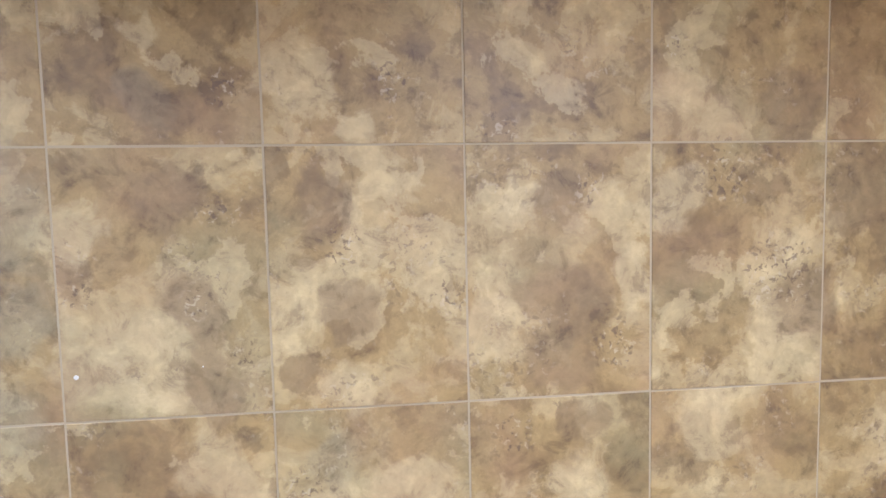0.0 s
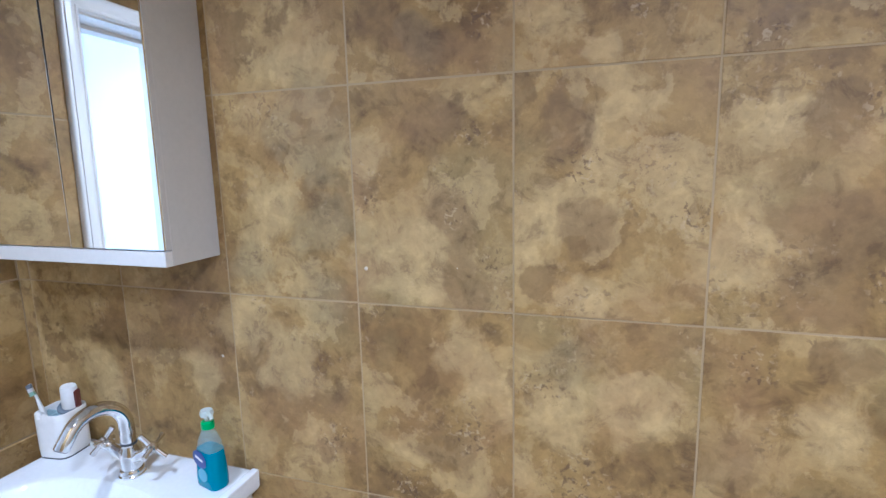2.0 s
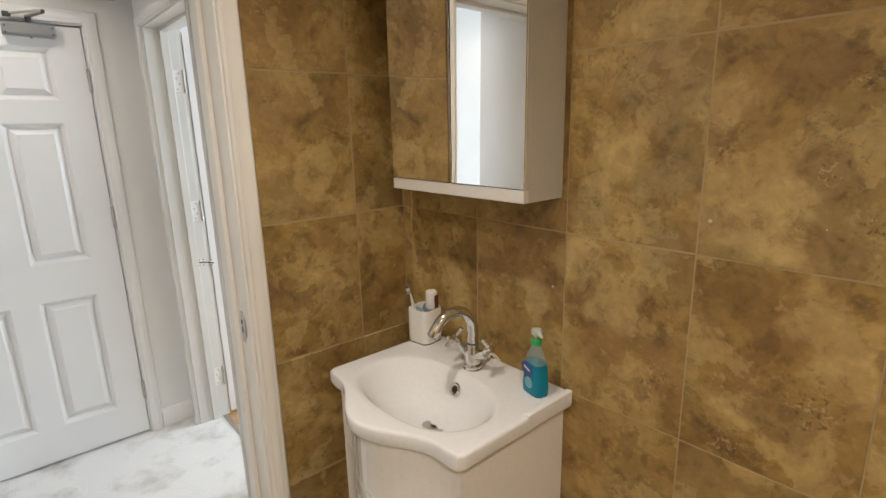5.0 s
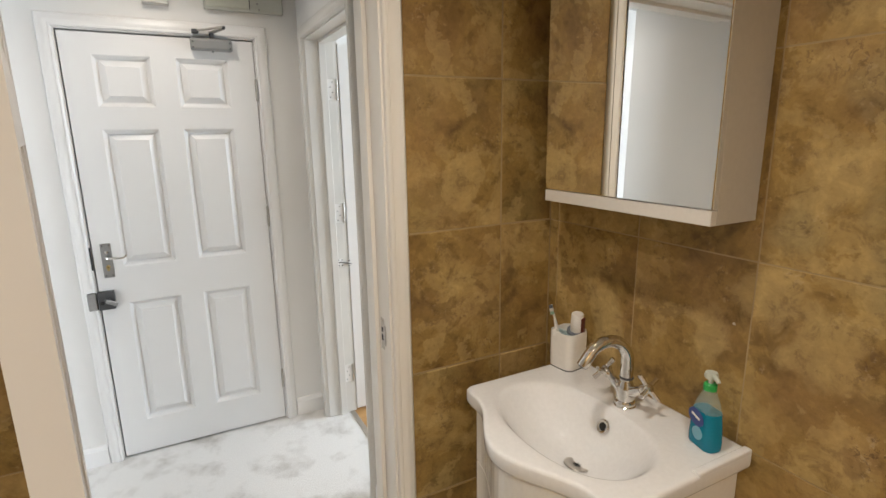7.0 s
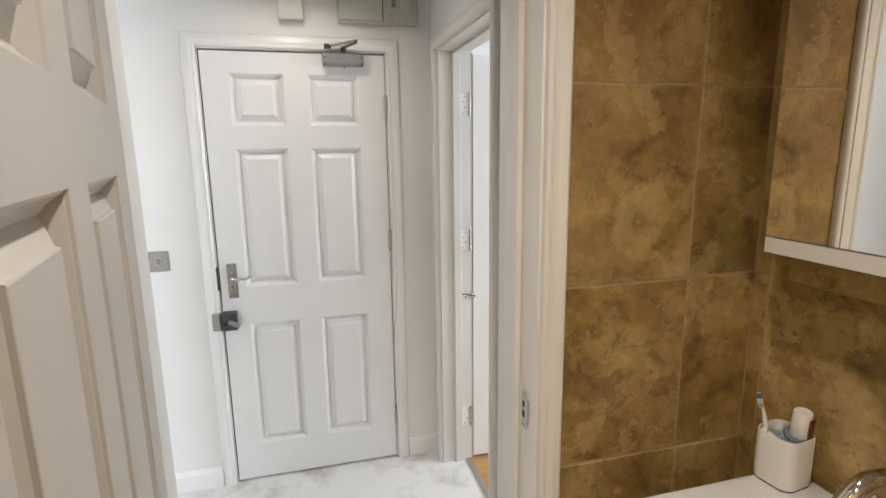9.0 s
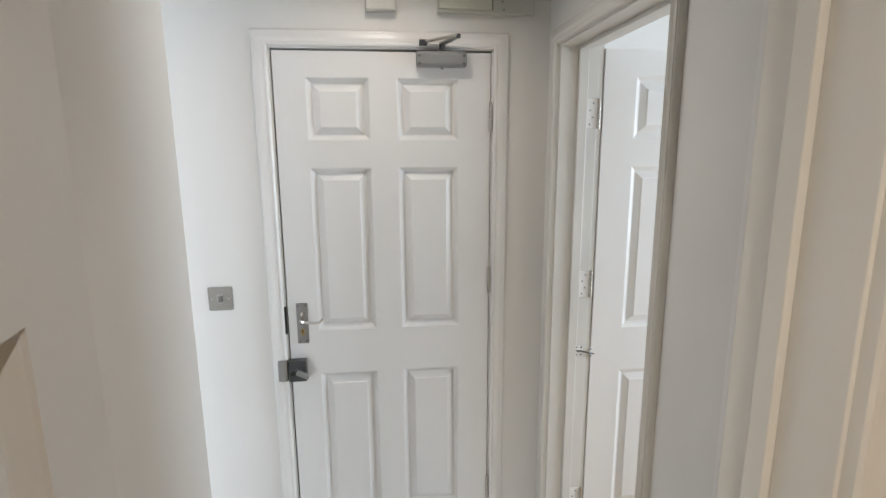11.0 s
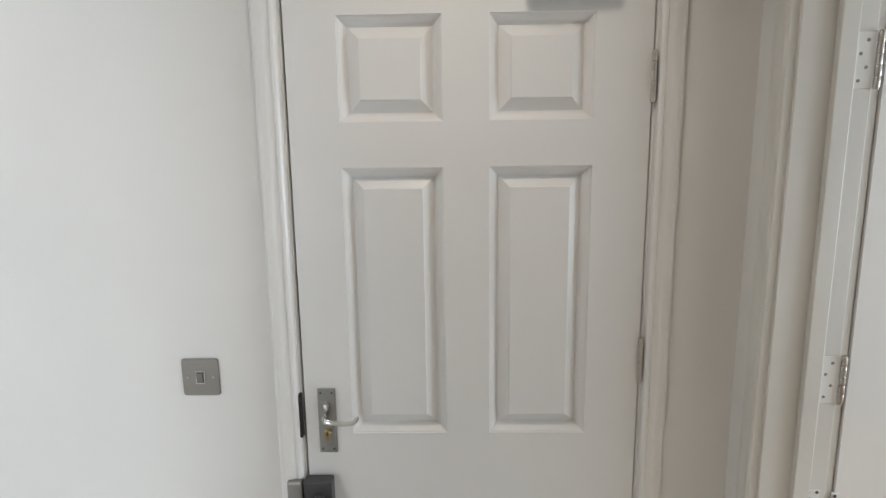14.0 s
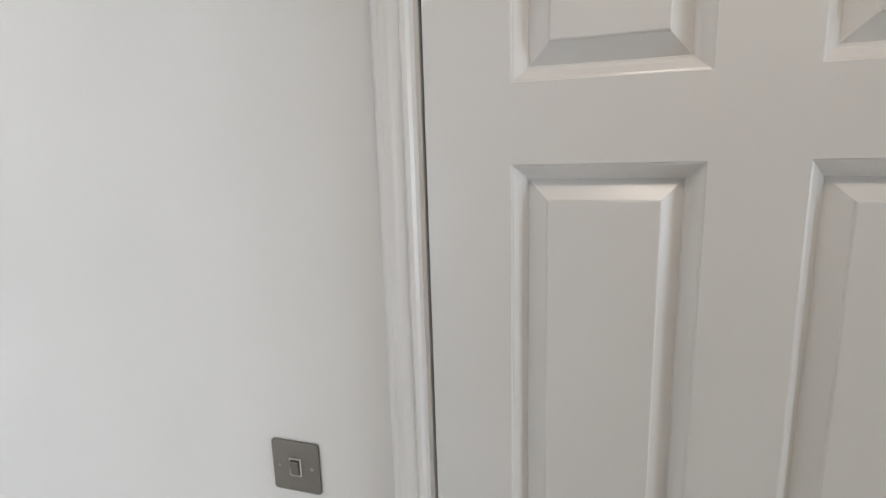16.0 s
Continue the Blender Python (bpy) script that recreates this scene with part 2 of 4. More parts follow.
M_LEAF = paint("door_paint", (0.77, 0.765, 0.755), 0.30, 0.2, 0.05, 0.015, 70)
M_CREAM = paint("cream_wood_paint", (0.79, 0.765, 0.715), 0.32, 0.18, 0.04, 0.02, 45)
# frame paint toned down to carry the shade round the next room's doorway
M_FRAME_SHADED = paint("shaded_frame_paint", (0.66, 0.645, 0.61), 0.40, 0.22, 0.05, 0.05, 45)
M_CARPET = carpet_material()
M_OAK = wood_floor_material()
# for the unseen floor and end wall: lightened to bounce light up the tiles
M_BOUNCE_STONE = paint("pale_bounce_stone", (0.56, 0.49, 0.39), 0.5, 0.3, 0.1, 0.2, 30)
M_CERAMIC = plastic("white_ceramic", (0.785, 0.79, 0.795), 0.10, 0.0)
M_VANITY = plastic("white_gloss_board", (0.80, 0.78, 0.74), 0.14, 0.4)
# cabinet white darkened in colour for its shaded side; the rail stays lighter
M_CABINET_DIM = plastic("dimmed_white_cabinet_board", (0.54, 0.515, 0.47), 0.32)
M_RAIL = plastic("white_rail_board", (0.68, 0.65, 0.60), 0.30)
M_MIRROR = mirror_material()
M_CHROME = metal("chrome", (0.80, 0.79, 0.77), 0.06, 120, 0.01)
M_STEEL = metal("brushed_steel", (0.56, 0.53, 0.49), 0.34, 260, 0.1)
M_PEWTER = metal("satin_nickel", (0.36, 0.355, 0.345), 0.36, 160, 0.1)
M_GREY = plastic("grey_enamel", (0.25, 0.25, 0.245), 0.42)
M_DARKGREY = plastic("charcoal_enamel", (0.055, 0.056, 0.058), 0.40)
M_BRASS = metal("brass", (0.50, 0.37, 0.17), 0.32)
M_BLACK = plastic("black_void", (0.012, 0.012, 0.012), 0.7)
M_UNIT = plastic("grey_green_unit", (0.50, 0.51, 0.46), 0.4)
M_UNITLID = plastic("pale_grey_lid", (0.56, 0.57, 0.49), 0.3)
M_CHIME = plastic("off_white_plastic", (0.62, 0.60, 0.56), 0.4)
M_CUP = plastic("white_matt_plastic", (0.78, 0.76, 0.72), 0.4)
M_BLUEGREY = plastic("blue_grey_plastic", (0.36, 0.47, 0.49), 0.4)
M_FLECK = plastic("dried_filler", (0.56, 0.49, 0.38), 0.6)
M_MAROON = plastic("maroon_plastic", (0.11, 0.025, 0.02), 0.4)
M_MINT = plastic("mint_rubber", (0.30, 0.48, 0.36), 0.5)
M_GREEN = plastic("green_plastic", (0.02, 0.34, 0.08), 0.35)
M_LIQUID = glassy("blue_liquid_soap", (0.008, 0.29, 0.43), 1.33, 0.12)
M_LIQUID.node_tree.nodes["Principled BSDF"].inputs["Transmission Weight"].default_value = 0.35
M_CLEAR = plastic("clear_plastic", (0.50, 0.70, 0.68), 0.12)
M_CLEAR.node_tree.nodes["Principled BSDF"].inputs["Alpha"].default_value = 0.24
M_BRISTLE = plastic("slate_bristles", (0.15, 0.17, 0.20), 0.6)
M_NAVY = plastic("navy_label", (0.02, 0.05, 0.22), 0.35)
M_PALE = plastic("pale_label", (0.16, 0.42, 0.54), 0.35)
M_PUMP = plastic("pale_pump_plastic", (0.66, 0.72, 0.66), 0.3)
M_PUMP.node_tree.nodes["Principled BSDF"].inputs["Alpha"].default_value = 0.6
M_SWITCH = metal("satin_steel_plate", (0.215, 0.197, 0.176), 0.48, 240, 0.1)
M_PLATE_ROCKER = plastic("white_rocker", (0.66, 0.64, 0.60), 0.3)


# ---- building helpers ----
def part(name, bm, material, parent=None, label="", smooth=False):
    """Links a bmesh as one mesh object, under a thing or a part."""
    me = bpy.data.meshes.new(name)
    bmesh.ops.recalc_face_normals(bm, faces=bm.faces)
    if smooth:
        for f in bm.faces:
            f.smooth = True
    bm.to_mesh(me)
    bm.free()
    me.materials.append(material)
    if smooth:
        me.set_sharp_from_angle(angle=radians(38))
    ob = new(name, me)
    if parent is not None:
        ob.parent = parent
    if label:
        tagged(ob, label)
    return ob


def thing(name, m, label, category, group="", kind=""):
    ob = new(name)
    ob.empty_display_size = 0.05
    ob.matrix_world = m
    return tagged(ob, label, category, group, kind)


def box(x0, x1, y0, y1, z0, z1, bevel=0.0, bm=None, segments=2):
    own = bmesh.new()
    bmesh.ops.create_cube(own, size=1)
    for v in own.verts:
        v.co = Vector(((x0 + x1) / 2 + v.co.x * (x1 - x0), (y0 + y1) / 2 + v.co.y * (y1 - y0), (z0 + z1) / 2 + v.co.z * (z1 - z0)))
    if bevel:
        bmesh.ops.bevel(own, geom=own.edges[:], offset=bevel, segments=segments, profile=0.5, affect="EDGES")
    return own if bm is None else merge(bm, own)


def merge(bm, other):
    me = bpy.data.meshes.new("tmp")
    other.to_mesh(me)
    other.free()
    bm.from_mesh(me)
    bpy.data.meshes.remove(me)
    return bm


def lathe(profile, steps=32):
    """Turned body about z from (radius, height) pairs."""
    bm = bmesh.new()
    rings = []
    for r, z in profile:
        rings.append([bm.verts.new((r * math.cos(2 * math.pi * i / steps), r * math.sin(2 * math.pi * i / steps), z)) for i in range(steps)])
    for a, b in zip(rings, rings[1:]):
        for i in range(steps):
            j = (i + 1) % steps
            bm.faces.new((a[i], a[j], b[j], b[i]))
    for r in (rings[0], rings[-1]):
        bm.faces.new(r)
    return bm


def tube(points, radii, steps=16):
    """Round bar along a line of points."""
    pts = [Vector(p) for p in points]
    bm = bmesh.new()
    rings = []
    up = Vector((0.13, 0.31, 0.94))
    for i, p in enumerate(pts):
        d = (pts[min(i + 1, len(pts) - 1)] - pts[max(i - 1, 0)]).normalized()
        a = d.cross(up).normalized()
        b = d.cross(a)
        r = radii[i] if isinstance(radii, (list, tuple)) else radii
        rings.append([bm.verts.new(p + r * (a * math.cos(2 * math.pi * k / steps) + b * math.sin(2 * math.pi * k / steps))) for k in range(steps)])
    for a, b in zip(rings, rings[1:]):
        for k in range(steps):
            j = (k + 1) % steps
            bm.faces.new((a[k], a[j], b[j], b[k]))
    bm.faces.new(rings[0])
    bm.faces.new(rings[-1])
    return bm


def prism(outline, z0, z1, bevel=0.0):
    """Upright prism on a plan outline."""
    bm = bmesh.new()
    low = [bm.verts.new((x, y, z0)) for x, y in outline]
    top = [bm.verts.new((x, y, z1)) for x, y in outline]
    n = len(outline)
    bm.faces.new(low)
    bm.faces.new(top)
    for i in range(n):
        bm.faces.new((low[i], low[(i + 1) % n], top[(i + 1) % n], top[i]))
    if bevel:
        rim = [e for e in bm.edges if abs(e.verts[0].co.z - e.verts[1].co.z) < 1e-6]
        bmesh.ops.bevel(bm, geom=rim, offset=bevel, segments=3, profile=0.5, affect="EDGES")
    return bm


def rounded(w, d, r, n=6):
    """Plan outline of a rectangle with round corners."""
    pts = []
    for cx, cy, a0 in ((w / 2 - r, d / 2 - r, 0), (-w / 2 + r, d / 2 - r, 90), (-w / 2 + r, -d / 2 + r, 180), (w / 2 - r, -d / 2 + r, 270)):
        for i in range(n + 1):
            a = radians(a0 + 90 * i / n)
            pts.append((cx + r * math.cos(a), cy + r * math.sin(a)))
    return pts


def turned(bm, m):
    bm.transform(m)
    return bm


def setting(name, bm, material, label, category):
    return tagged(part(name, bm, material), label, category, kind="structure")


# ---- the plan ----
Y_TILE, X_TILE = 0.977, -1.405      # faces of the two tiled walls in the bathroom
X_ENT = -2.872                      # hall wall that holds the entrance door
Y_NORTH = 0.560                     # hall wall that holds the door to the next room
Y_SOUTH = -0.502                    # hall wall beside the bathroom door
X_CORNER = -2.143                   # where that wall ends and the hall turns
X_HALL = -1.585                     # hall face of the bathroom's wall
CEIL = 2.40
ROW0, ROW = 0.020, 0.4175           # tile courses
COL0, COL = 0.190, 0.311            # tile columns on the long wall
HEAD = 1.992                        # underside of the door heads
B0, B1 = -0.338, 0.420              # bathroom doorway, between its jambs
E0, E1 = -0.434, 0.344              # entrance doorway
R0, R1 = -2.748, -2.035             # doorway to the next room

# floors
setting("floor_open", box(X_TILE - 0.050, 1.0, -3.0, -0.9, -0.05, 0.0), M_CARPET, "pale grey carpet beyond the hall", "carpet")
setting("floor_hall", box(-3.05, X_TILE - 0.050, -3.0, 0.69, -0.05, 0.0), M_CARPET, "pale grey carpet with worn darker patches", "carpet")
setting("floor_room", box(-3.9, -0.4, 0.69, 3.4, -0.05, -0.004), M_OAK, "orange oak laminate floor of the next room", "wooden floor")
setting("floor_bathroom", box(X_TILE - 0.050, 1.4, -0.9, 1.1, -0.05, 0.002), M_BOUNCE_STONE, "unseen stone bathroom floor, pale to bounce light", "tiled floor")
setting("trim_threshold", box(R0, R1, 0.676, 0.704, -0.004, 0.006, 0.002), M_STEEL, "brushed metal threshold strip between carpet and laminate", "threshold strip")
setting("ceiling_bathroom", box(X_TILE - 0.06, 1.4, -0.9, 1.1, CEIL, CEIL + 0.06), M_CEIL, "white painted bathroom ceiling", "ceiling")
setting("ceiling_hall", box(-3.05, X_TILE - 0.06, -3.2, Y_NORTH + 0.15, CEIL, CEIL + 0.06), M_CEIL, "white painted hall ceiling", "ceiling")
setting("ceiling_open", box(X_TILE - 0.06, 1.15, -3.2, -0.9, CEIL, CEIL + 0.06), M_CEIL, "white painted ceiling beyond the hall", "ceiling")
setting("ceiling_room", box(-3.9, -0.4, 0.71, 3.4, CEIL + 0.003, CEIL + 0.06), M_CEIL, "white painted ceiling of the next room", "ceiling")


def wall_with_hole(lo, hi, axis, a0, a1, h0, h1, head, top=CEIL):
    """Wall between lo and hi across its thickness, running a0..a1 along the other axis, with a doorway h0..h1."""
    bm = bmesh.new()
    for p, q, z0, z1 in ((a0, h0, 0, top), (h1, a1, 0, top), (h0, h1, head, top)):
        if axis == "y":
            box(lo, hi, p, q, z0, z1, 0, bm)
        else:
            box(p, q, lo, hi, z0, z1, 0, bm)
    bmesh.ops.remove_doubles(bm, verts=bm.verts, dist=1e-5)
    return bm


JT = 0.030   # jamb thickness
X_NIB = X_TILE - 0.045              # hall face of the thin nib that carries the bathroom door's hinges
bm = bmesh.new()
box(X_NIB, X_TILE - 0.011, -0.9, B0 - JT, 0, CEIL, 0, bm)
box(X_HALL, X_TILE - 0.011, B1 + JT, Y_NORTH + 0.002, 0, CEIL, 0, bm)
box(X_HALL, X_TILE - 0.011, B0 - JT, B1 + JT, HEAD + JT, CEIL, 0, bm)
box(X_HALL, X_NIB, Y_SOUTH, B0 - JT, HEAD + JT, CEIL, 0, bm)
bmesh.ops.remove_doubles(bm, verts=bm.verts, dist=1e-5)
setting("wall_bathroom_hall", bm, M_WALL, "white painted wall between hall and bathroom", "wall")
setting("wall_entrance", wall_with_hole(X_ENT - 0.15, X_ENT, "y", -3.0, Y_NORTH + 0.14, E0 - JT, E1 + JT, HEAD + JT), M_WALL, "white painted hall wall round the entrance door", "wall")
setting("wall_north", wall_with_hole(Y_NORTH, Y_NORTH + 0.14, "x", X_ENT, X_HALL + 0.06, R0 - JT, R1 + JT, HEAD + JT), M_WALL, "white painted hall wall with the doorway to the next room", "wall")
setting("wall_south", box(X_CORNER, X_NIB, Y_SOUTH - 0.12, Y_SOUTH, 0, CEIL, 0.002), M_WALL, "plain white painted wall where the hall opens out", "wall")
# the open space round the corner, with its window opening
setting("wall_open_north", box(X_HALL, 1.0, -0.96, -0.9, 0, CEIL), M_WALL, "white painted back of the bathroom wall", "wall")
setting("wall_open_south", box(X_ENT, 1.15, -3.15, -3.0, 0, CEIL), M_WALL, "white painted far wall beyond the hall", "wall")
bm = bmesh.new()
box(1.0, 1.15, -3.0, -2.60, 0, CEIL, 0, bm)
box(1.0, 1.15, -1.30, -0.9, 0, CEIL, 0, bm)
box(1.0, 1.15, -2.60, -1.30, 0, 0.30, 0, bm)
box(1.0, 1.15, -2.60, -1.30, 1.80, CEIL, 0, bm)
setting("wall_open_east", bm, M_WALL, "white painted end wall round a tall window, beyond the hall", "wall")
# next room
bm = bmesh.new()
box(-3.9, -3.75, 0.7, 3.4, 0, CEIL, 0, bm)
box(-0.55, -0.4, 1.1, 3.4, 0, CEIL, 0, bm)
box(-3.75, -0.55, 3.25, 3.4, 0, 0.7, 0, bm)
box(-3.75, -0.55, 3.25, 3.4, 2.15, CEIL, 0, bm)
box(-3.75, -2.52, 3.25, 3.4, 0.7, 2.15, 0, bm)
box(-1.24, -0.55, 3.25, 3.4, 0.7, 2.15, 0, bm)
box(-3.75, X_ENT - 0.15, 0.70, 0.80, 0, CEIL, 0, bm)
setting("wall_room", bm, M_WALL, "white painted walls of the next room", "wall")
# bathroom backing walls
setting("wall_bathroom_long", box(X_TILE - 0.011, 1.4, Y_TILE + 0.0012, Y_TILE + 0.12, 0, CEIL), M_GROUT, "travertine tiled bathroom wall behind the basin", "tiled wall")
setting("wall_bathroom_end", wall_with_hole(X_TILE - 0.011, X_TILE - 0.0012, "y", -0.78, Y_TILE + 0.0012, B0 - JT, B1 + JT, HEAD + JT), M_GROUT, "travertine tiled wall beside the bathroom door", "tiled wall")
setting("wall_bathroom_south", box(X_TILE - 0.011, 1.4, -0.9, -0.78 + 0.0093, 0, CEIL), M_GROUT, "tiled wall behind the open bathroom door", "tiled wall")
setting("wall_bathroom_east", box(1.3, 1.4, -0.7707, Y_TILE + 0.0012, 0, CEIL), M_BOUNCE_STONE, "unseen plain end wall of the bathroom, pale to bounce light", "wall")


# ---- door frames ----
ARCH = [(0.0, 0.0), (0.0, 0.013), (0.004, 0.016), (0.010, 0.0165), (0.0125, 0.0145), (0.014, 0.0145), (0.021, 0.018), (0.029, 0.0185), (0.036, 0.0155),
        (0.040, 0.0145), (0.0415, 0.0125), (0.046, 0.0125), (0.052, 0.010), (0.055, 0.006), (0.055, 0.0)]


def moulding(width, height, profile, reveal=0.006, slim=1.0):
    """Architrave round three sides of an opening; local x across, z up, y out of the wall."""
    bm = bmesh.new()
    cols = []
    for u, v in profile:
        v *= 1.3
        s = reveal + u * slim
        u += reveal
        cols.append([bm.verts.new(p) for p in ((-width / 2 - s, v, 0), (-width / 2 - s, v, height + u), (width / 2 + u, v, height + u), (width / 2 + u, v, 0))])
    for a, b in zip(cols, cols[1:]):
        for i in range(0 if slim > 0 else 1, 3):
            bm.faces.new((a[i], a[i + 1], b[i + 1], b[i]))
    return bm


def door_frame(name, m, width, depth, label, material, front=True, back=True, stop_at=0.05, front_mat=None, front_in=0.0, slim=1.0, back_mat=None, short=None):
    """Lining, stop and architraves. Local origin: middle of the opening at floor, y=0 the face towards +y, depth runs to -y."""
    f = thing(name, m, label, "door frame", kind="structure")
    h = HEAD
    for s in (-1, 1):
        x0, x1 = sorted((s * width / 2, s * (width / 2 + JT - 0.001)))
        part("jamb", box(x0, x1, -(short if short and s > 0 else depth), 0, 0, h + JT - 0.001, 0.0015), material, f)
        if short and s > 0:
            continue
        x0, x1 = sorted((s * (width / 2 - 0.013), s * width / 2))
        part("stop", box(x0, x1, -stop_at - 0.034, -stop_at, 0, h, 0.002), material, f)
    part("head_jamb", box(-width / 2, width / 2, -depth, 0, h, h + JT - 0.001, 0.0015), material, f)
    part("head_stop", box(-width / 2 + 0.013, width / 2 - 0.013, -stop_at - 0.034, -stop_at, h - 0.013, h, 0.002), material, f)
    if front:
        part("architrave", turned(moulding(width, h, ARCH), pose(0, front_in, 0)), front_mat or material, f, smooth=True)
    if back:
        part("architrave", turned(moulding(width, h, ARCH, 0.006, slim), pose(0, -depth, 0, 0, 0, 180)), back_mat or material, f, smooth=True)
    return f


# local +y turned to world +x is a turn of -90
door_frame("door_frame_bathroom", pose(X_TILE + 0.001, (B0 + B1) / 2, 0.0, 0, 0, -90), B1 - B0, X_TILE + 0.001 - X_HALL, "cream painted frame of the bathroom door", M_CREAM, stop_at=0.085, slim=0.0, back_mat=M_GLOSS, short=0.045)
door_frame("door_frame_entrance", pose(X_ENT, (E0 + E1) / 2, 0.0, 0, 0, -90), E1 - E0, 0.15, "white painted frame round the entrance door", M_GLOSS, back=False, stop_at=0.05)
door_frame("door_frame_room", pose((R0 + R1) / 2, Y_NORTH + 0.14, 0.0), R1 - R0, 0.14, "off-white painted frame of the doorway to the next room, darkened as in shade", M_FRAME_SHADED, stop_at=0.042, slim=0.6)


# ---- six-panel doors ----
RINGS = [(0.0, 0.0), (0.0012, 0.0022), (0.0035, 0.0028), (0.0075, 0.0058), (0.0125, 0.0098), (0.0165, 0.0115), (0.0185, 0.0118), (0.0195, 0.0128), (0.0440, 0.0040), (0.0450, 0.0016), (0.0465, 0.0012)]


def six_panel_leaf(name, m, label, drop=0.0, width=0.762, height=1.972, thick=0.038, stile=0.119, pw=0.220, mid=0.0995, material=None):
    """Moulded door. Local x from the hinge edge, z up, y=0 the seen face and +y out of it; the leaf is behind."""
    material = material or M_LEAF
    d = thing(name, m, label, "door", kind="structure")
    xs = [0, stile, stile + pw, stile + pw + mid, stile + 2 * pw + mid, width]
    zs = [0] + [z - drop for z in (0.172, 0.780, 0.954, 1.570, 1.667, 1.883)] + [height]
    bm = bmesh.new()
    cells = []
    for side in (0, 1):
        y = -thick * side
        grid = [[bm.verts.new((x, y, z)) for z in zs] for x in xs]
        for i in range(5):
            for k in range(7):
                if i in (1, 3) and k in (1, 3, 5):
                    if side == 0:
                        cells.append((xs[i], xs[i + 1], zs[k], zs[k + 1]))
                    continue
                bm.faces.new((grid[i][k], grid[i + 1][k], grid[i + 1][k + 1], grid[i][k + 1]))
    box_sides = bmesh.new()
    c = [box_sides.verts.new(p) for p in ((0, 0, 0), (width, 0, 0), (width, 0, height), (0, 0, height), (0, -thick, 0), (width, -thick, 0), (width, -thick, height), (0, -thick, height))]
    for f in ((0, 1, 5, 4), (1, 2, 6, 5), (2, 3, 7, 6), (3, 0, 4, 7)):
        box_sides.faces.new([c[i] for i in f])
    merge(bm, box_sides)
    bmesh.ops.remove_doubles(bm, verts=bm.verts, dist=1e-5)
    part("leaf", bm, material, d)
    for x0, x1, z0, z1 in cells:
        pb = bmesh.new()
        for side in (0, 1):
            loops = []
            for a, b in RINGS:
                y = -b * 1.6 if side == 0 else -thick + b * 0.9
                loops.append([pb.verts.new(p) for p in ((x0 + a, y, z0 + a), (x1 - a, y, z0 + a), (x1 - a, y, z1 - a), (x0 + a, y, z1 - a))])
            for p, q in zip(loops, loops[1:]):
                for i in range(4):
                    j = (i + 1) % 4
                    pb.faces.new((p[i], p[j], q[j], q[i]))
            pb.faces.new(loops[-1])
        part("panel", pb, material, d)
    return d


LEAF_X = X_ENT + 0.004
entrance = six_panel_leaf("door_entrance", pose(LEAF_X, E1 - 0.004, 0.012, 0, 0, -90), "closed white six-panel entrance door with chrome furniture", width=E1 - E0 - 0.010, thick=0.044)
BATH_ANGLE = 10.5
bath_leaf = six_panel_leaf("door_bathroom", pose(-1.411, -0.315, 0.012, 0, 0, BATH_ANGLE), "white six-panel bathroom door standing wide open", drop=0.0485, width=0.762, stile=0.113, pw=0.229, mid=0.092, material=M_LEAF_SHADED)
room_leaf = six_panel_leaf("door_room", pose(-2.750 - 0.036, 0.722, 0.012, 0, 0, 90), "white six-panel door of the next room standing open", width=0.735, thick=0.036, material=M_GLOSS)


# skirting boards
def skirting(name, p, q, side, label="white painted skirting board"):
    (x0, y0), (x1, y1) = p, q
    length = math.hypot(x1 - x0, y1 - y0)
    prof = [(0, 0), (0.015, 0), (0.015, 0.078), (0.011, 0.086), (0.009, 0.094), (0.004, 0.100), (0, 0.100)]
    bm = bmesh.new()
    a = [bm.verts.new((0, side * u, z)) for u, z in prof]
    b = [bm.verts.new((length, side * u, z)) for u, z in prof]
    for i in range(len(prof)):
        j = (i + 1) % len(prof)
        bm.faces.new((a[i], a[j], b[j], b[i]))
    bm.faces.new(a)
    bm.faces.new(b)
    ob = setting(name, bm, M_GLOSS, label, "skirting board")
    ob.matrix_world = pose(x0, y0, 0, 0, 0, math.degrees(math.atan2(y1 - y0, x1 - x0)))
    return ob


skirting("baseboard_entrance", (X_ENT, -3.0), (X_ENT, E0 - 0.062), -1)
skirting("baseboard_entrance", (X_ENT, E1 + 0.062), (X_ENT, Y_NORTH), -1)
skirting("baseboard_north", (R1 + 0.062, Y_NORTH), (X_HALL, Y_NORTH), -1)
skirting("baseboard_south", (X_CORNER, Y_SOUTH), (X_NIB, Y_SOUTH), 1)
skirting("baseboard_south", (X_CORNER, Y_SOUTH - 0.12), (X_CORNER, Y_SOUTH), 1)

# ---- bathroom things ----
BX, BZ = -0.983, 0.860          # basin axis and rim height


def front_y(u, wing, bulge, reach=0.22):
    u = abs(u)
    return wing - (bulge * 0.5 * (1 + math.cos(math.pi * u / reach)) if u < reach else 0)


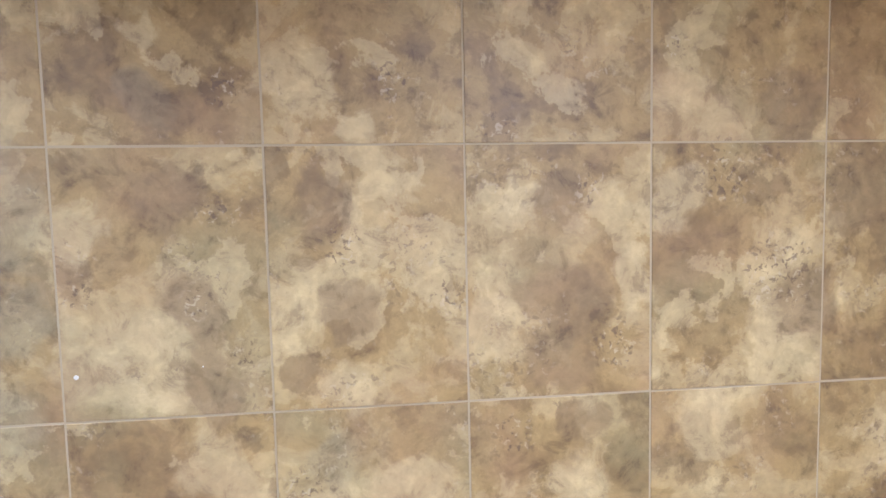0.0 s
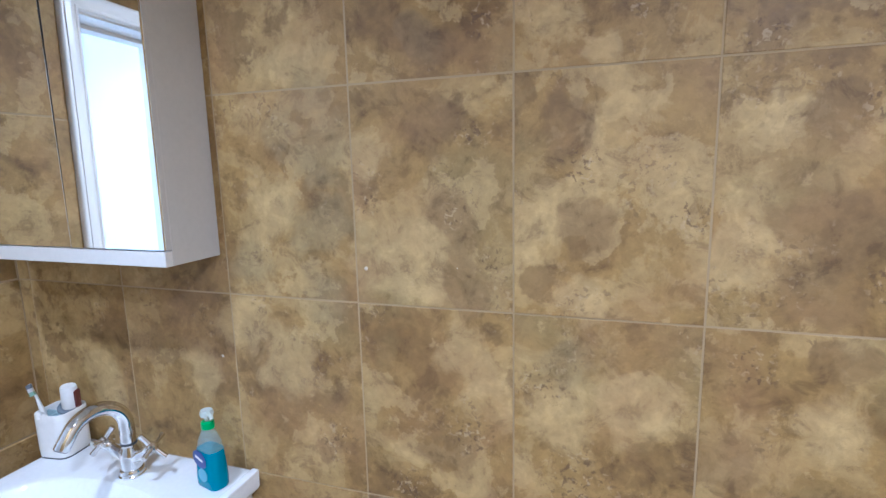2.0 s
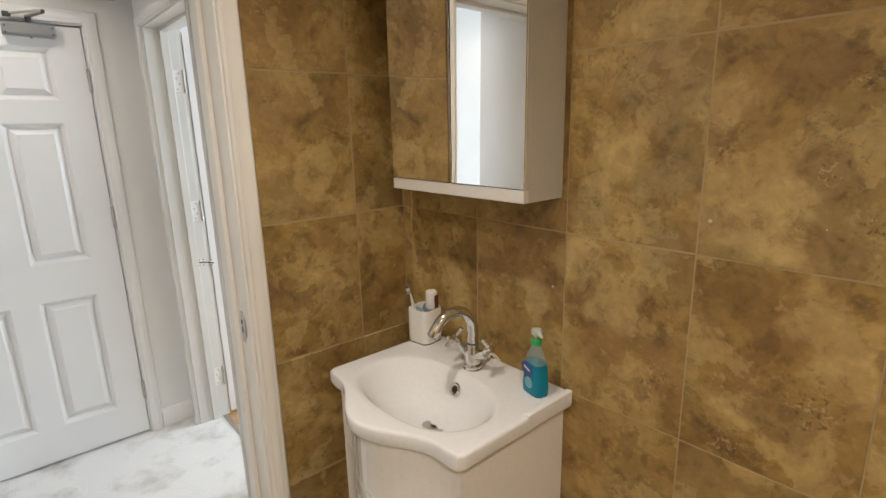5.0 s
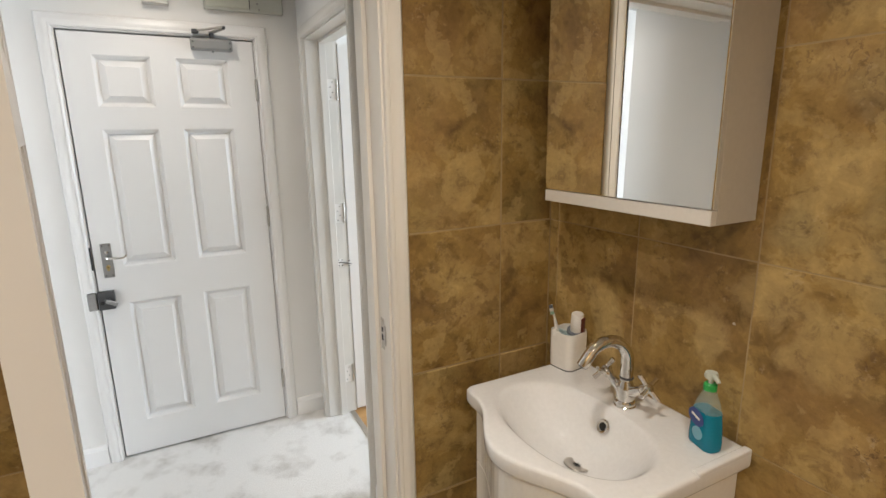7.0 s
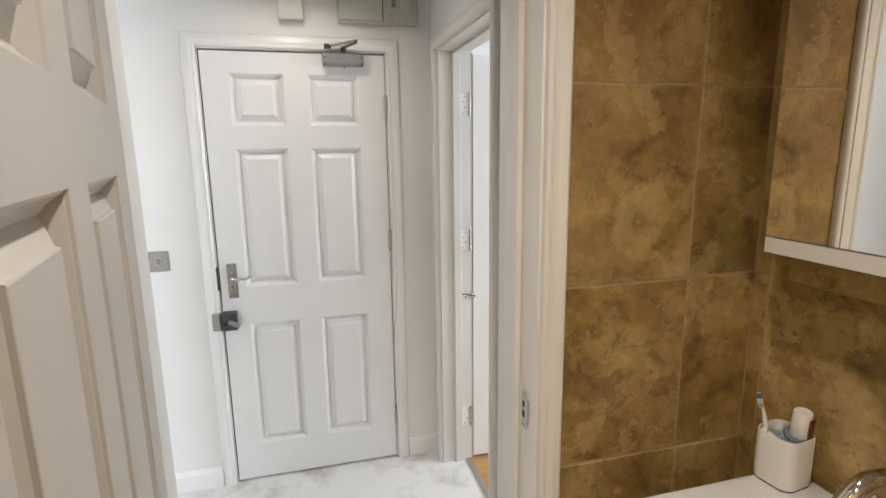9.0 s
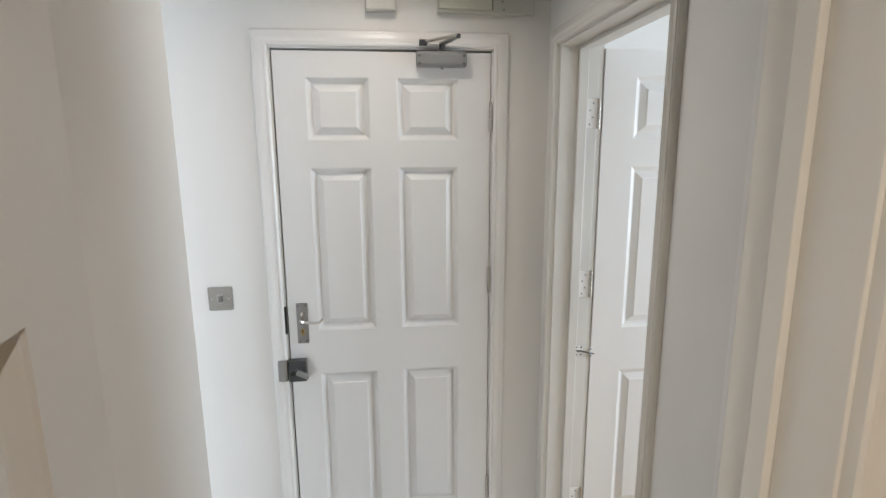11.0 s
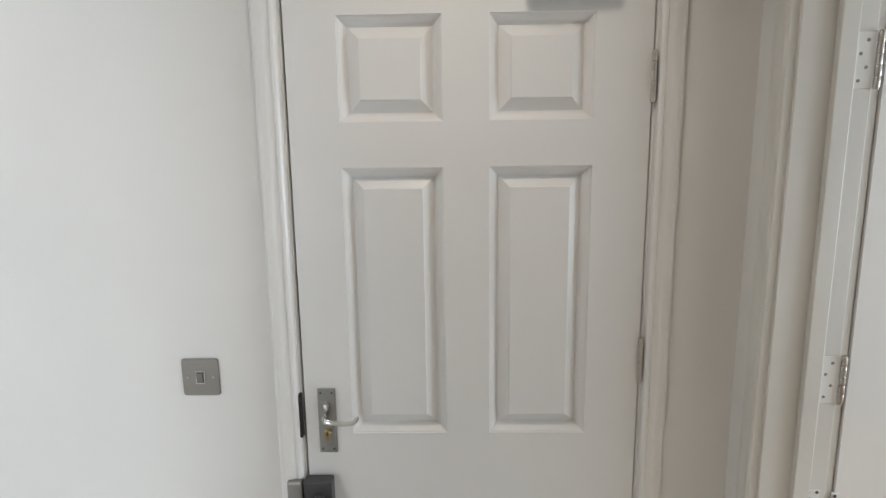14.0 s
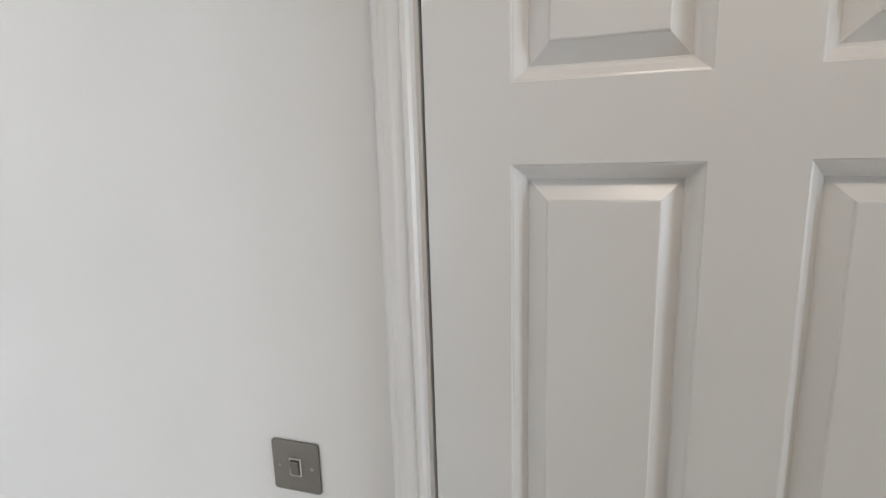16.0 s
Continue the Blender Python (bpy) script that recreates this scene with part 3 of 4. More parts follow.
def basin_outline(grow=0.0, n=40):
    """Plan of the basin: straight back and sides, wings, and a belly at the front."""
    x0, x1 = -1.262 - grow, -0.704 + grow
    pts = [(x1, 0.976), (x0, 0.976)]
    r = 0.022
    for i in range(7):
        a = math.pi + i * math.pi / 12
        pts.append((x0 + r + r * math.cos(a), 0.574 - grow + r + r * math.sin(a)))
    for i in range(1, n):
        x = x0 + r + (x1 - x0 - 2 * r) * i / n
        pts.append((x, front_y(x - BX, 0.574, 0.085) - grow))
    for i in range(7):
        a = 1.5 * math.pi + i * math.pi / 12
        pts.append((x1 - r + r * math.cos(a), 0.574 - grow + r + r * math.sin(a)))
    return pts


def ray_to_outline(c, a, outline):
    d = Vector((math.cos(a), math.sin(a)))
    best = 9
    for (px, py), (qx, qy) in zip(outline, outline[1:] + outline[:1]):
        e = Vector((qx - px, qy - py))
        den = d.x * e.y - d.y * e.x
        if abs(den) < 1e-9:
            continue
        w = Vector((px - c[0], py - c[1]))
        t, s = (w.x * e.y - w.y * e.x) / den, (w.x * d.y - w.y * d.x) / den
        if t > 0 and -1e-6 <= s <= 1 + 1e-6:
            best = min(best, t)
    return c[0] + d.x * best, c[1] + d.y * best


def wash_basin():
    b = thing("wash_basin", pose(BX, 0.776, BZ), "white glazed wash basin with a bellied front on the vanity unit", "wash basin")
    inv = pose(-BX, -0.776, -BZ)
    out = basin_outline()
    lip, drain, steps = (BX, 0.707), (-0.985, 0.738), 120
    bm = bmesh.new()
    rings = []
    angles = [2 * math.pi * (i + 0.5) / steps for i in range(steps)]
    edge = [ray_to_outline(lip, a, out) for a in angles]
    lips = []
    for a in angles:
        c, s = math.cos(a), math.sin(a)
        e = 2.25
        k = (abs(c / 0.222) ** e + abs(s / 0.141) ** e) ** (-1 / e)
        lips.append((lip[0] + k * c, lip[1] + k * s))
    inner = [(0.085, 0.128), (0.16, 0.127), (0.26, 0.124), (0.36, 0.118), (0.46, 0.109), (0.56, 0.096), (0.65, 0.081), (0.74, 0.062), (0.82, 0.043), (0.89, 0.025), (0.94, 0.0125), (0.975, 0.005), (1.0, 0.0018)]
    for s, dz in inner:
        rings.append([(drain[0] + (lx - drain[0]) * s + 0.0, drain[1] + (ly - drain[1]) * s, BZ - dz) for lx, ly in lips])
    for f, dz in ((0.06, 0.0004), (0.3, 0.0), (0.7, 0.0)):
        rings.append([(lx + (ex - lx) * f, ly + (ey - ly) * f, BZ - dz) for (lx, ly), (ex, ey) in zip(lips, edge)])
    for inset, dz in ((0.010, 0.0), (0.004, 0.0012), (0.001, 0.004), (0.0, 0.009), (0.0005, 0.034), (0.004, 0.041), (0.012, 0.0455), (0.10, 0.0460)):
        ring = []
        for (lx, ly), (ex, ey) in zip(lips, edge):
            v = Vector((ex - lip[0], ey - lip[1]))
            near = math.hypot(ex - lx, ey - ly)
            v *= max(0.02, 1 - (min(inset, 0.22 * near) if inset < 0.05 else min(inset, 0.9 * near)) / v.length)
            ring.append((lip[0] + v.x, lip[1] + v.y, BZ - dz))
        rings.append(ring)
    made = [[bm.verts.new(p) for p in ring] for ring in rings]
    for p, q in zip(made, made[1:]):
        for i in range(steps):
            j = (i + 1) % steps
            bm.faces.new((p[i], p[j], q[j], q[i]))
    bm.faces.new(made[0])
    part("bowl", turned(bm, inv), M_CERAMIC, b, smooth=True)
    part("upstand", turned(box(-0.7235, -0.7045, 0.80, 0.9755, BZ - 0.014, BZ + 0.0042, 0.0040, None, 4), inv), M_CERAMIC, b, smooth=True)
    part("waste", turned(lathe([(0.0, 0.0), (0.031, 0.0), (0.033, 0.0014), (0.032, 0.003), (0.022, 0.0022), (0.020, 0.0012), (0.001, 0.0012)]), inv @ pose(drain[0], drain[1], BZ - 0.1280, -12, 0, 0)), M_STEEL, b, "chrome slotted waste", True)
    slot = bmesh.new()
    for k in range(3):
        merge(slot, turned(box(-0.010, 0.010, -0.0013, 0.0013, 0, 0.0006), pose(0, 0, 0, 0, 0, 60 * k)))
    part("waste_slot", turned(slot, inv @ pose(drain[0], drain[1], BZ - 0.1262, -12, 0, 0)), M_BLACK, b, "dark slots of the waste")
    m = inv @ pose(-0.985, 0.8215, 0.813, 62, 0, 0)
    part("overflow_ring", turned(lathe([(0.0105, -0.002), (0.0165, -0.002), (0.0190, 0.003), (0.0155, 0.0065), (0.0105, 0.0040)], 28), m), M_CHROME, b, "chrome overflow ring", True)
    part("overflow_hole", turned(lathe([(0.0104, -0.002), (0.0104, 0.0044)], 24), m), M_BLACK, b, "dark overflow hole")
    return b


def vanity_unit():
    v = thing("vanity_unit", pose(BX, 0.80, 0.002), "white gloss vanity unit with a curved front, below the wash basin", "bathroom cabinet")
    inv = pose(-BX, -0.80, -0.002)

    def plan(x0, x1, wing, back, n=24):
        return [(x1, back), (x0, back)] + [(x0 + (x1 - x0) * i / n, front_y(x0 + (x1 - x0) * i / n - BX, wing, 0.075, 0.23)) for i in range(n + 1)]

    for x0, x1 in ((-1.236, -1.218), (-0.748, -0.730)):
        part("side_panel", turned(box(x0, x1, 0.6085, 0.974, 0.09, BZ - 0.0465, 0.0008), inv), M_VANITY, v)
    part("back_panel", turned(box(-1.218, -0.748, 0.958, 0.974, 0.09, BZ - 0.0465), inv), M_VANITY, v)
    part("bottom_panel", turned(prism(plan(-1.218, -0.748, 0.610, 0.958), 0.09, 0.106), inv), M_VANITY, v)
    part("plinth", turned(prism([(-0.75, 0.97), (-1.215, 0.97), (-1.215, 0.68), (-0.75, 0.68)], 0.003, 0.09), inv), M_VANITY, v)

    def curved_board(name, x0, x1, z0, z1, label=""):
        n = 18
        front = [(x0 + (x1 - x0) * i / n, front_y(x0 + (x1 - x0) * i / n - BX, 0.600, 0.080, 0.25)) for i in range(n + 1)]
        back = [(x, y + 0.008) for x, y in reversed(front)]
        return part(name, turned(prism(front + back, z0, z1, 0.0015), inv), M_VANITY, v, label)

    curved_board("fascia", -1.236, -0.730, 0.640, BZ - 0.0475)
    for x0, x1 in ((-1.236, BX - 0.0015), (BX + 0.0015, -0.730)):
        d = curved_board("cabinet_door", x0, x1, 0.095, 0.636)
        hx = BX - 0.045 if x0 < -1.2 else BX + 0.045
        hy = front_y(hx - BX, 0.600, 0.080, 0.25)
        part("handle", turned(tube([(hx, hy - 0.002, 0.60), (hx, hy - 0.024, 0.595), (hx, hy - 0.024, 0.485), (hx, hy - 0.002, 0.48)], 0.005, 10), inv), M_CHROME, d, "slim chrome bar handle", True)
    return v


def mixer_tap():
    cx, cy = -0.979, 0.884
    t = thing("mixer_tap", pose(cx, cy, BZ), "chrome basin mixer tap with a swan neck and two cross handles", "tap")
    part("base", lathe([(0.0, 0.0), (0.027, 0.0), (0.028, 0.003), (0.026, 0.006), (0.0265, 0.012), (0.024, 0.016), (0.0, 0.016)]), M_CHROME, t, smooth=True)
    part("body", lathe([(0.0, 0.015), (0.0215, 0.015), (0.0225, 0.025), (0.0215, 0.050), (0.018, 0.062), (0.0155, 0.068), (0.0155, 0.074), (0.0, 0.074)]), M_CHROME, t, smooth=True)
    part("collar", lathe([(0.0, 0.074), (0.0165, 0.074), (0.0175, 0.077), (0.0165, 0.080), (0.0, 0.080)]), M_DARKGREY, t, "dark ring under the spout", True)
    pts, rad = [(0, 0, 0.078), (0, 0, 0.115)], [0.0160, 0.0160]
    d = Vector((-0.14, -0.99)).normalized()
    r, sweep = 0.062, 0.80 * math.pi
    for i in range(1, 19):
        a = sweep * i / 18
        pts.append((d.x * r * (1 - math.cos(a)), d.y * r * (1 - math.cos(a)), 0.120 + r * math.sin(a)))
        rad.append(0.0160 - 0.0008 * i / 18)
    ox, oy, oz = pts[-1]
    run, fall = math.sin(sweep), math.cos(sweep)
    for step in (0.016, 0.034, 0.036):
        pts.append((ox + d.x * run * step, oy + d.y * run * step, oz + fall * step))
        rad.append(0.0152 if step < 0.035 else 0.0138)
    part("spout", tube(pts, rad, 20), M_CHROME, t, smooth=True)
    part("aerator", turned(lathe([(0.0, 0.0), (0.0115, 0.0), (0.0115, 0.006), (0.0, 0.006)], 20), Matrix.Translation(pts[-1]) @ Vector((d.x * run, d.y * run, fall)).to_track_quat("Z", "Y").to_matrix().to_4x4() @ pose(0, 0, -0.0045)), M_DARKGREY, t)
    for s in (-1, 1):
        axis = Vector((s * 0.80, -0.12 * (1 if s < 0 else -0.3), 0.52)).normalized()
        m = Matrix.Translation((0, 0, 0.032)) @ axis.to_track_quat("Z", "Y").to_matrix().to_4x4() @ Matrix.Diagonal((1.0, 1.0, 1.18, 1.0))
        stem = part("handle_stem", turned(lathe([(0.0, 0.010), (0.0135, 0.012), (0.0135, 0.030), (0.011, 0.036), (0.0095, 0.046), (0.013, 0.050), (0.0145, 0.056), (0.012, 0.0615), (0.0, 0.063)], 24), m), M_CHROME, t, smooth=True)
        cross = bmesh.new()
        for k in range(4):
            a = radians(20 + 90 * k)
            c, q = math.cos(a), math.sin(a)
            merge(cross, tube([(0.006 * c, 0.006 * q, 0.066), (0.020 * c, 0.020 * q, 0.0675), (0.037 * c, 0.037 * q, 0.068), (0.039 * c, 0.039 * q, 0.068)], [0.0060, 0.0052, 0.0062, 0.002], 10))
        merge(cross, lathe([(0.0, 0.060), (0.011, 0.061), (0.0125, 0.067), (0.010, 0.072), (0.004, 0.0745), (0.0, 0.0745)], 20))
        part("cross_handle", turned(cross, m), M_CHROME, t, smooth=True)
    return t


def toothbrush_cup():
    m = pose(-1.229, 0.914, BZ, 0, 0, 8) @ Matrix.Scale(1.06, 4)
    c = thing("toothbrush_holder", m, "white plastic toothbrush holder with a blue-grey insert and dark foot", "toothbrush holder")
    part("foot", prism(rounded(0.078, 0.078, 0.02), 0.0, 0.004), M_DARKGREY, c, "dark rubber foot")
    bm = bmesh.new()
    rows = [(0.080, 0.004), (0.081, 0.02), (0.0815, 0.09), (0.081, 0.104), (0.0795, 0.1062), (0.0765, 0.1055), (0.0755, 0.10), (0.0745, 0.030)]
    loops = [[bm.verts.new((x, y, z)) for x, y in rounded(w, w, 0.021)] for w, z in rows]
    n = len(loops[0])
    for p, q in zip(loops, loops[1:]):
        for i in range(n):
            bm.faces.new((p[i], p[(i + 1) % n], q[(i + 1) % n], q[i]))
    bm.faces.new(loops[0])
    bm.faces.new(loops[-1])
    part("cup", bm, M_CUP, c, smooth=True)
    ins = box(-0.0025, 0.0025, -0.036, 0.036, 0.03, 0.099)
    box(-0.036, 0.036, -0.0025, 0.0025, 0.03, 0.098, 0, ins)
    part("insert", ins, M_BLUEGREY, c, "blue-grey dividing insert")
    part("insert_tray", prism(rounded(0.073, 0.073, 0.018), 0.078, 0.084), M_BLUEGREY, c, "blue-grey inner tray")
    # toothbrush
    b = thing("toothbrush", m @ pose(-0.022, -0.016, 0.080, -6, -16, 30), "white toothbrush with slate blue bristles, leaning in the holder", "toothbrush")
    part("stick", tube([(0, 0, 0), (0, 0, 0.035), (0.001, 0, 0.06), (0, 0, 0.078), (0, 0, 0.094)], [0.0045, 0.005, 0.0028, 0.0028, 0.0035], 10), M_CUP, b, smooth=True)
    for band, (z0, mat, label) in enumerate(((0.068, M_MINT, "mint green bristles"), (0.077, M_CUP, "white bristles"), (0.086, M_BRISTLE, "slate blue bristles"))):
        bristles = bmesh.new()
        for i in range(4):
            for k in range(3):
                box(-0.0042 + 0.0023 * i, -0.0024 + 0.0023 * i, -0.0135 + 0.001 * (k % 2), -0.003, z0 + 0.0028 * k, z0 + 0.0022 + 0.0028 * k, 0, bristles)
        part("bristles", bristles, mat, b, label)
    # toothpaste
    p = thing("toothpaste_tube", m @ pose(0.016, 0.012, 0.084, 5, 6, 0), "white toothpaste tube standing cap up in the holder", "toothpaste")
    part("tube_body", lathe([(0.0, 0.0), (0.016, 0.0), (0.0165, 0.012), (0.013, 0.021), (0.0, 0.021)], 20), M_BLUEGREY, p, smooth=True)
    part("cap", lathe([(0.0, 0.021), (0.0165, 0.021), (0.0175, 0.024), (0.0165, 0.072), (0.015, 0.075), (0.0, 0.075)], 20), M_CUP, p, "white screw cap", True)
    part("tube_shoulder", turned(box(-0.026, 0.002, -0.02, 0.004, -0.006, 0.017, 0.005), pose(0, 0, 0, 0, 0, 12)), M_BLUEGREY, p, smooth=True)
    part("tube_rim", turned(lathe([(0.012, 0.0), (0.0205, 0.0), (0.0225, 0.003), (0.0215, 0.007), (0.0150, 0.0075)], 24), pose(-0.003, -0.003, 0.019, 14, 6, 0)), M_BRISTLE, p, "slate rim below the cap", True)
    part("tube_back", box(0.012, 0.0195, -0.004, 0.012, 0.006, 0.066, 0.003), M_MAROON, p, "maroon side of the tube", True)
    # clip over the rim
    k = thing("plastic_clip", m @ pose(-0.018, -0.0385, 0.098, -10, 0, 12), "small white plastic clip hooked over the holder's rim", "clip")
    part("clip_body", box(-0.006, 0.006, -0.004, 0.006, -0.004, 0.014, 0.003), M_CUP, k, smooth=True)
    part("clip_tongue", turned(box(-0.005, 0.018, 0.001, 0.007, 0.004, 0.010, 0.002), pose(0, 0.004, 0, 0, 14, -25)), M_CUP, k, smooth=True)


def soap_bottle():
    s = thing("soap_dispenser", pose(-0.770, 0.905, BZ + 0.0005, 0, 0, -14), "clear soap dispenser with blue liquid, green collar and white pump", "soap dispenser")
    rows = [(0.066, 0.040, 0.0, 0.9), (0.070, 0.044, 0.004, 1), (0.071, 0.045, 0.02, 1), (0.066, 0.043, 0.055, 1), (0.059, 0.040, 0.085, 1), (0.047, 0.035, 0.106, 1), (0.033, 0.029, 0.119, 1), (0.026, 0.026, 0.127, 1), (0.025, 0.025, 0.134, 1)]

    def shell(shrink, top, low=-1.0):
        bm = bmesh.new()
        loops = []
        for w, d, z, _ in rows:
            if z > top:
                break
            if z < low:
                continue
            loops.append([bm.verts.new((x, y, z + (shrink if z == 0 else 0))) for x, y in rounded(w - 2 * shrink, d - 2 * shrink, min(w, d) / 2 * 0.75 - shrink, 6)])
        n = len(loops[0])
        for p, q in zip(loops, loops[1:]):
            for i in range(n):
                bm.faces.new((p[i], p[(i + 1) % n], q[(i + 1) % n], q[i]))
        bm.faces.new(loops[0])
        bm.faces.new(loops[-1])
        return bm

    part("liquid", shell(0.0, 0.086), M_LIQUID, s, "bright blue liquid soap", True)
    part("bottle", shell(0.0, 0.2, 0.084), M_CLEAR, s, "clear plastic bottle", True)
    part("collar", turned(lathe([(0.0, 0.132), (0.0135, 0.132), (0.0140, 0.136), (0.0135, 0.146), (0.010, 0.149), (0.0, 0.149)], 24), pose(0, 0, 0)), M_GREEN, s, "green screw collar", True)
    pump = lathe([(0.0, 0.149), (0.0055, 0.149), (0.0055, 0.158), (0.013, 0.160), (0.0145, 0.166), (0.012, 0.173), (0.0, 0.174)], 20)
    merge(pump, tube([(0.0, 0, 0.167), (0.016, -0.004, 0.168), (0.027, -0.007, 0.166), (0.030, -0.008, 0.162)], [0.006, 0.0055, 0.0045, 0.004], 12))
    part("pump", pump, M_PUMP, s, "pale translucent pump head", True)
    m = pose(-0.006, -0.0226, 0.068, 90, 0, 0) @ pose(0, 0, 0, 0, 0, -22)
    oval = lathe([(0.0, 0.0), (0.0235, 0.0), (0.0235, 0.0012), (0.0, 0.0012)], 28)
    bmesh.ops.scale(oval, vec=(1.0, 0.78, 1), verts=oval.verts)
    label = part("label", turned(oval, m), M_NAVY, s, "navy oval label")
    part("label_bar", turned(box(-0.014, 0.012, -0.001, 0.0045, 0.0012, 0.0018, 0.0002), m @ pose(0, 0, 0, 0, 0, 6)), M_CUP, label, "white band on the label")
    low = lathe([(0.0, 0.0), (0.015, 0.0), (0.015, 0.0008), (0.0, 0.0008)], 24)
    part("label_lower", turned(low, pose(0.002, -0.0235, 0.034, 90, 0, 0)), M_PALE, s, "pale blue lower label")
    return s


def mirror_cabinet():
    x0, x1, z0, z1 = -1.256, -0.758, 1.358, 1.965
    c = thing("mirror_cabinet", pose((x0 + x1) / 2, Y_TILE, z0), "white bathroom wall cabinet with two mirror doors", "mirror cabinet")
    inv = pose(-(x0 + x1) / 2, -Y_TILE, -z0)
    part("carcass", turned(box(x0, x1, 0.8515, Y_TILE - 0.0005, z0, z1, 0.0012), inv), M_CABINET_DIM, c)
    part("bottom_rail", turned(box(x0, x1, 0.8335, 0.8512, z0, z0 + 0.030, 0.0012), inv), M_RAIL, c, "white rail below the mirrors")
    for a, b, ajar in ((x0, -0.9993, pose(0, 0, 0)), (-0.9957, x1, pose(x1, 0.8505, z0) @ pose(0, 0, 0, -0.45, 0, 0.9) @ pose(-x1, -0.8505, -z0))):
        d = part("cabinet_door", turned(box(a + 0.0003, b - 0.0003, 0.8385, 0.8505, z0 + 0.0325, z1), inv @ ajar), M_CABINET_DIM, c)
        part("mirror", turned(box(a + 0.0003, b - 0.0012, 0.8338, 0.8384, z0 + 0.0325, z1, 0.0006), inv @ ajar), M_MIRROR, d, "silvered mirror glass")
    part("door_gap", turned(box(-0.9992, -0.9958, 0.8345, 0.8512, z0 + 0.032, z1 - 0.001), inv), M_BLACK, c, "dark gap between the mirror doors")
    return c


wash_basin()
vanity_unit()
mixer_tap()
toothbrush_cup()
soap_bottle()
mirror_cabinet()


# ---- hall fittings ----
def lever_handle(parent):
    """Lever on a tall plate; under the entrance door."""
    def at(y, z, x=0.0):
        return Vector((x, y, z))
    y0, y1, z0, z1 = -0.3975, -0.3555, 0.921, 1.080
    x = LEAF_X
    plate = part("handle_plate", box(x + 0.0002, x + 0.006, y0, y1, z0, z1, 0.002), M_PEWTER, None, "brushed nickel lever plate")
    ym = (y0 + y1) / 2
    part("lever", tube([at(ym, 1.018, x + 0.005), at(ym, 1.018, x + 0.030), at(ym + 0.006, 1.018, x + 0.043), at(ym + 0.022, 1.017, x + 0.047), at(ym + 0.052, 1.014, x + 0.047), at(ym + 0.068, 1.016, x + 0.047), at(ym + 0.077, 1.024, x + 0.047), at(ym + 0.080, 1.030, x + 0.046)],
                                   [0.0075, 0.0075, 0.0072, 0.0062, 0.0056, 0.0055, 0.0050, 0.003], 14), M_CHROME, plate, "polished lever", True)
    part("thumb_screw", turned(lathe([(0.0, 0.0), (0.0075, 0.0), (0.007, 0.007), (0.0, 0.008)], 18), pose(x + 0.006, ym + 0.001, 1.040, 0, 90, 0)), M_CHROME, plate, "domed thumb turn", True)
    cyl = lathe([(0.0, 0.0), (0.0085, 0.0), (0.0085, 0.006), (0.007, 0.008), (0.0, 0.008)], 20)
    merge(cyl, box(-0.004, 0.018, -0.005, 0.005, 0.0, 0.006, 0.001))
    part("lock_cylinder", turned(cyl, pose(x + 0.006, ym, 0.972, 0, 90, 0)), M_BRASS, plate, "brass lock cylinder")
    part("keyhole", box(x + 0.0138, x + 0.0145, ym - 0.001, ym + 0.001, 0.967, 0.978), M_BLACK, plate)
    for z in (z0 + 0.010, z1 - 0.010):
        for y in (y0 + 0.008, y1 - 0.008):
            part("screw", turned(lathe([(0.0, 0.0), (0.0028, 0.0), (0.0022, 0.0012), (0.0, 0.0014)], 10), pose(x + 0.006, y, z, 0, 90, 0)), M_DARKGREY, plate)
    plate.parent = parent
    plate.matrix_parent_inverse = parent.matrix_world.inverted()
    return plate


def night_latch(parent):
    x = LEAF_X
    body = part("night_latch", box(x + 0.0002, x + 0.034, -0.4335, -0.368, 0.778, 0.862, 0.003), M_DARKGREY, None, "charcoal night latch with a turning knob")
    part("latch_button", turned(lathe([(0.0, 0.0), (0.0085, 0.0), (0.0085, 0.004), (0.0, 0.005)], 18), pose(x + 0.034, -0.418, 0.812, 0, 90, 0)), M_BLACK, body)
    knob = lathe([(0.0, 0.0), (0.013, 0.0), (0.012, 0.010), (0.0, 0.012)], 20)
    part("latch_knob", turned(knob, pose(x + 0.034, -0.396, 0.822, 0, 90, 0)), M_DARKGREY, body, smooth=True)
    part("latch_lever", turned(box(-0.009, 0.009, -0.009, 0.009, -0.006, 0.044, 0.004), pose(x + 0.052, -0.396, 0.822, -118, 0, 0)), M_GREY, body, "grey lever of the latch", True)
    body.parent = parent
    body.matrix_parent_inverse = parent.matrix_world.inverted()


def latch_keep(parent):
    x = X_ENT
    keep = part("latch_keep", box(x + 0.010, x + 0.036, -0.474, -0.4375, 0.779, 0.861, 0.005), M_PEWTER, None, "satin metal keep of the night latch")
    keep.parent = parent
    keep.matrix_parent_inverse = parent.matrix_world.inverted()
    st = part("strike_slot", box(x + 0.0005, x + 0.0165, -0.4405, -0.4345, 0.962, 1.068, 0.001), M_BLACK, None, "dark strike recess")
    st.parent = parent
    st.matrix_parent_inverse = parent.matrix_world.inverted()


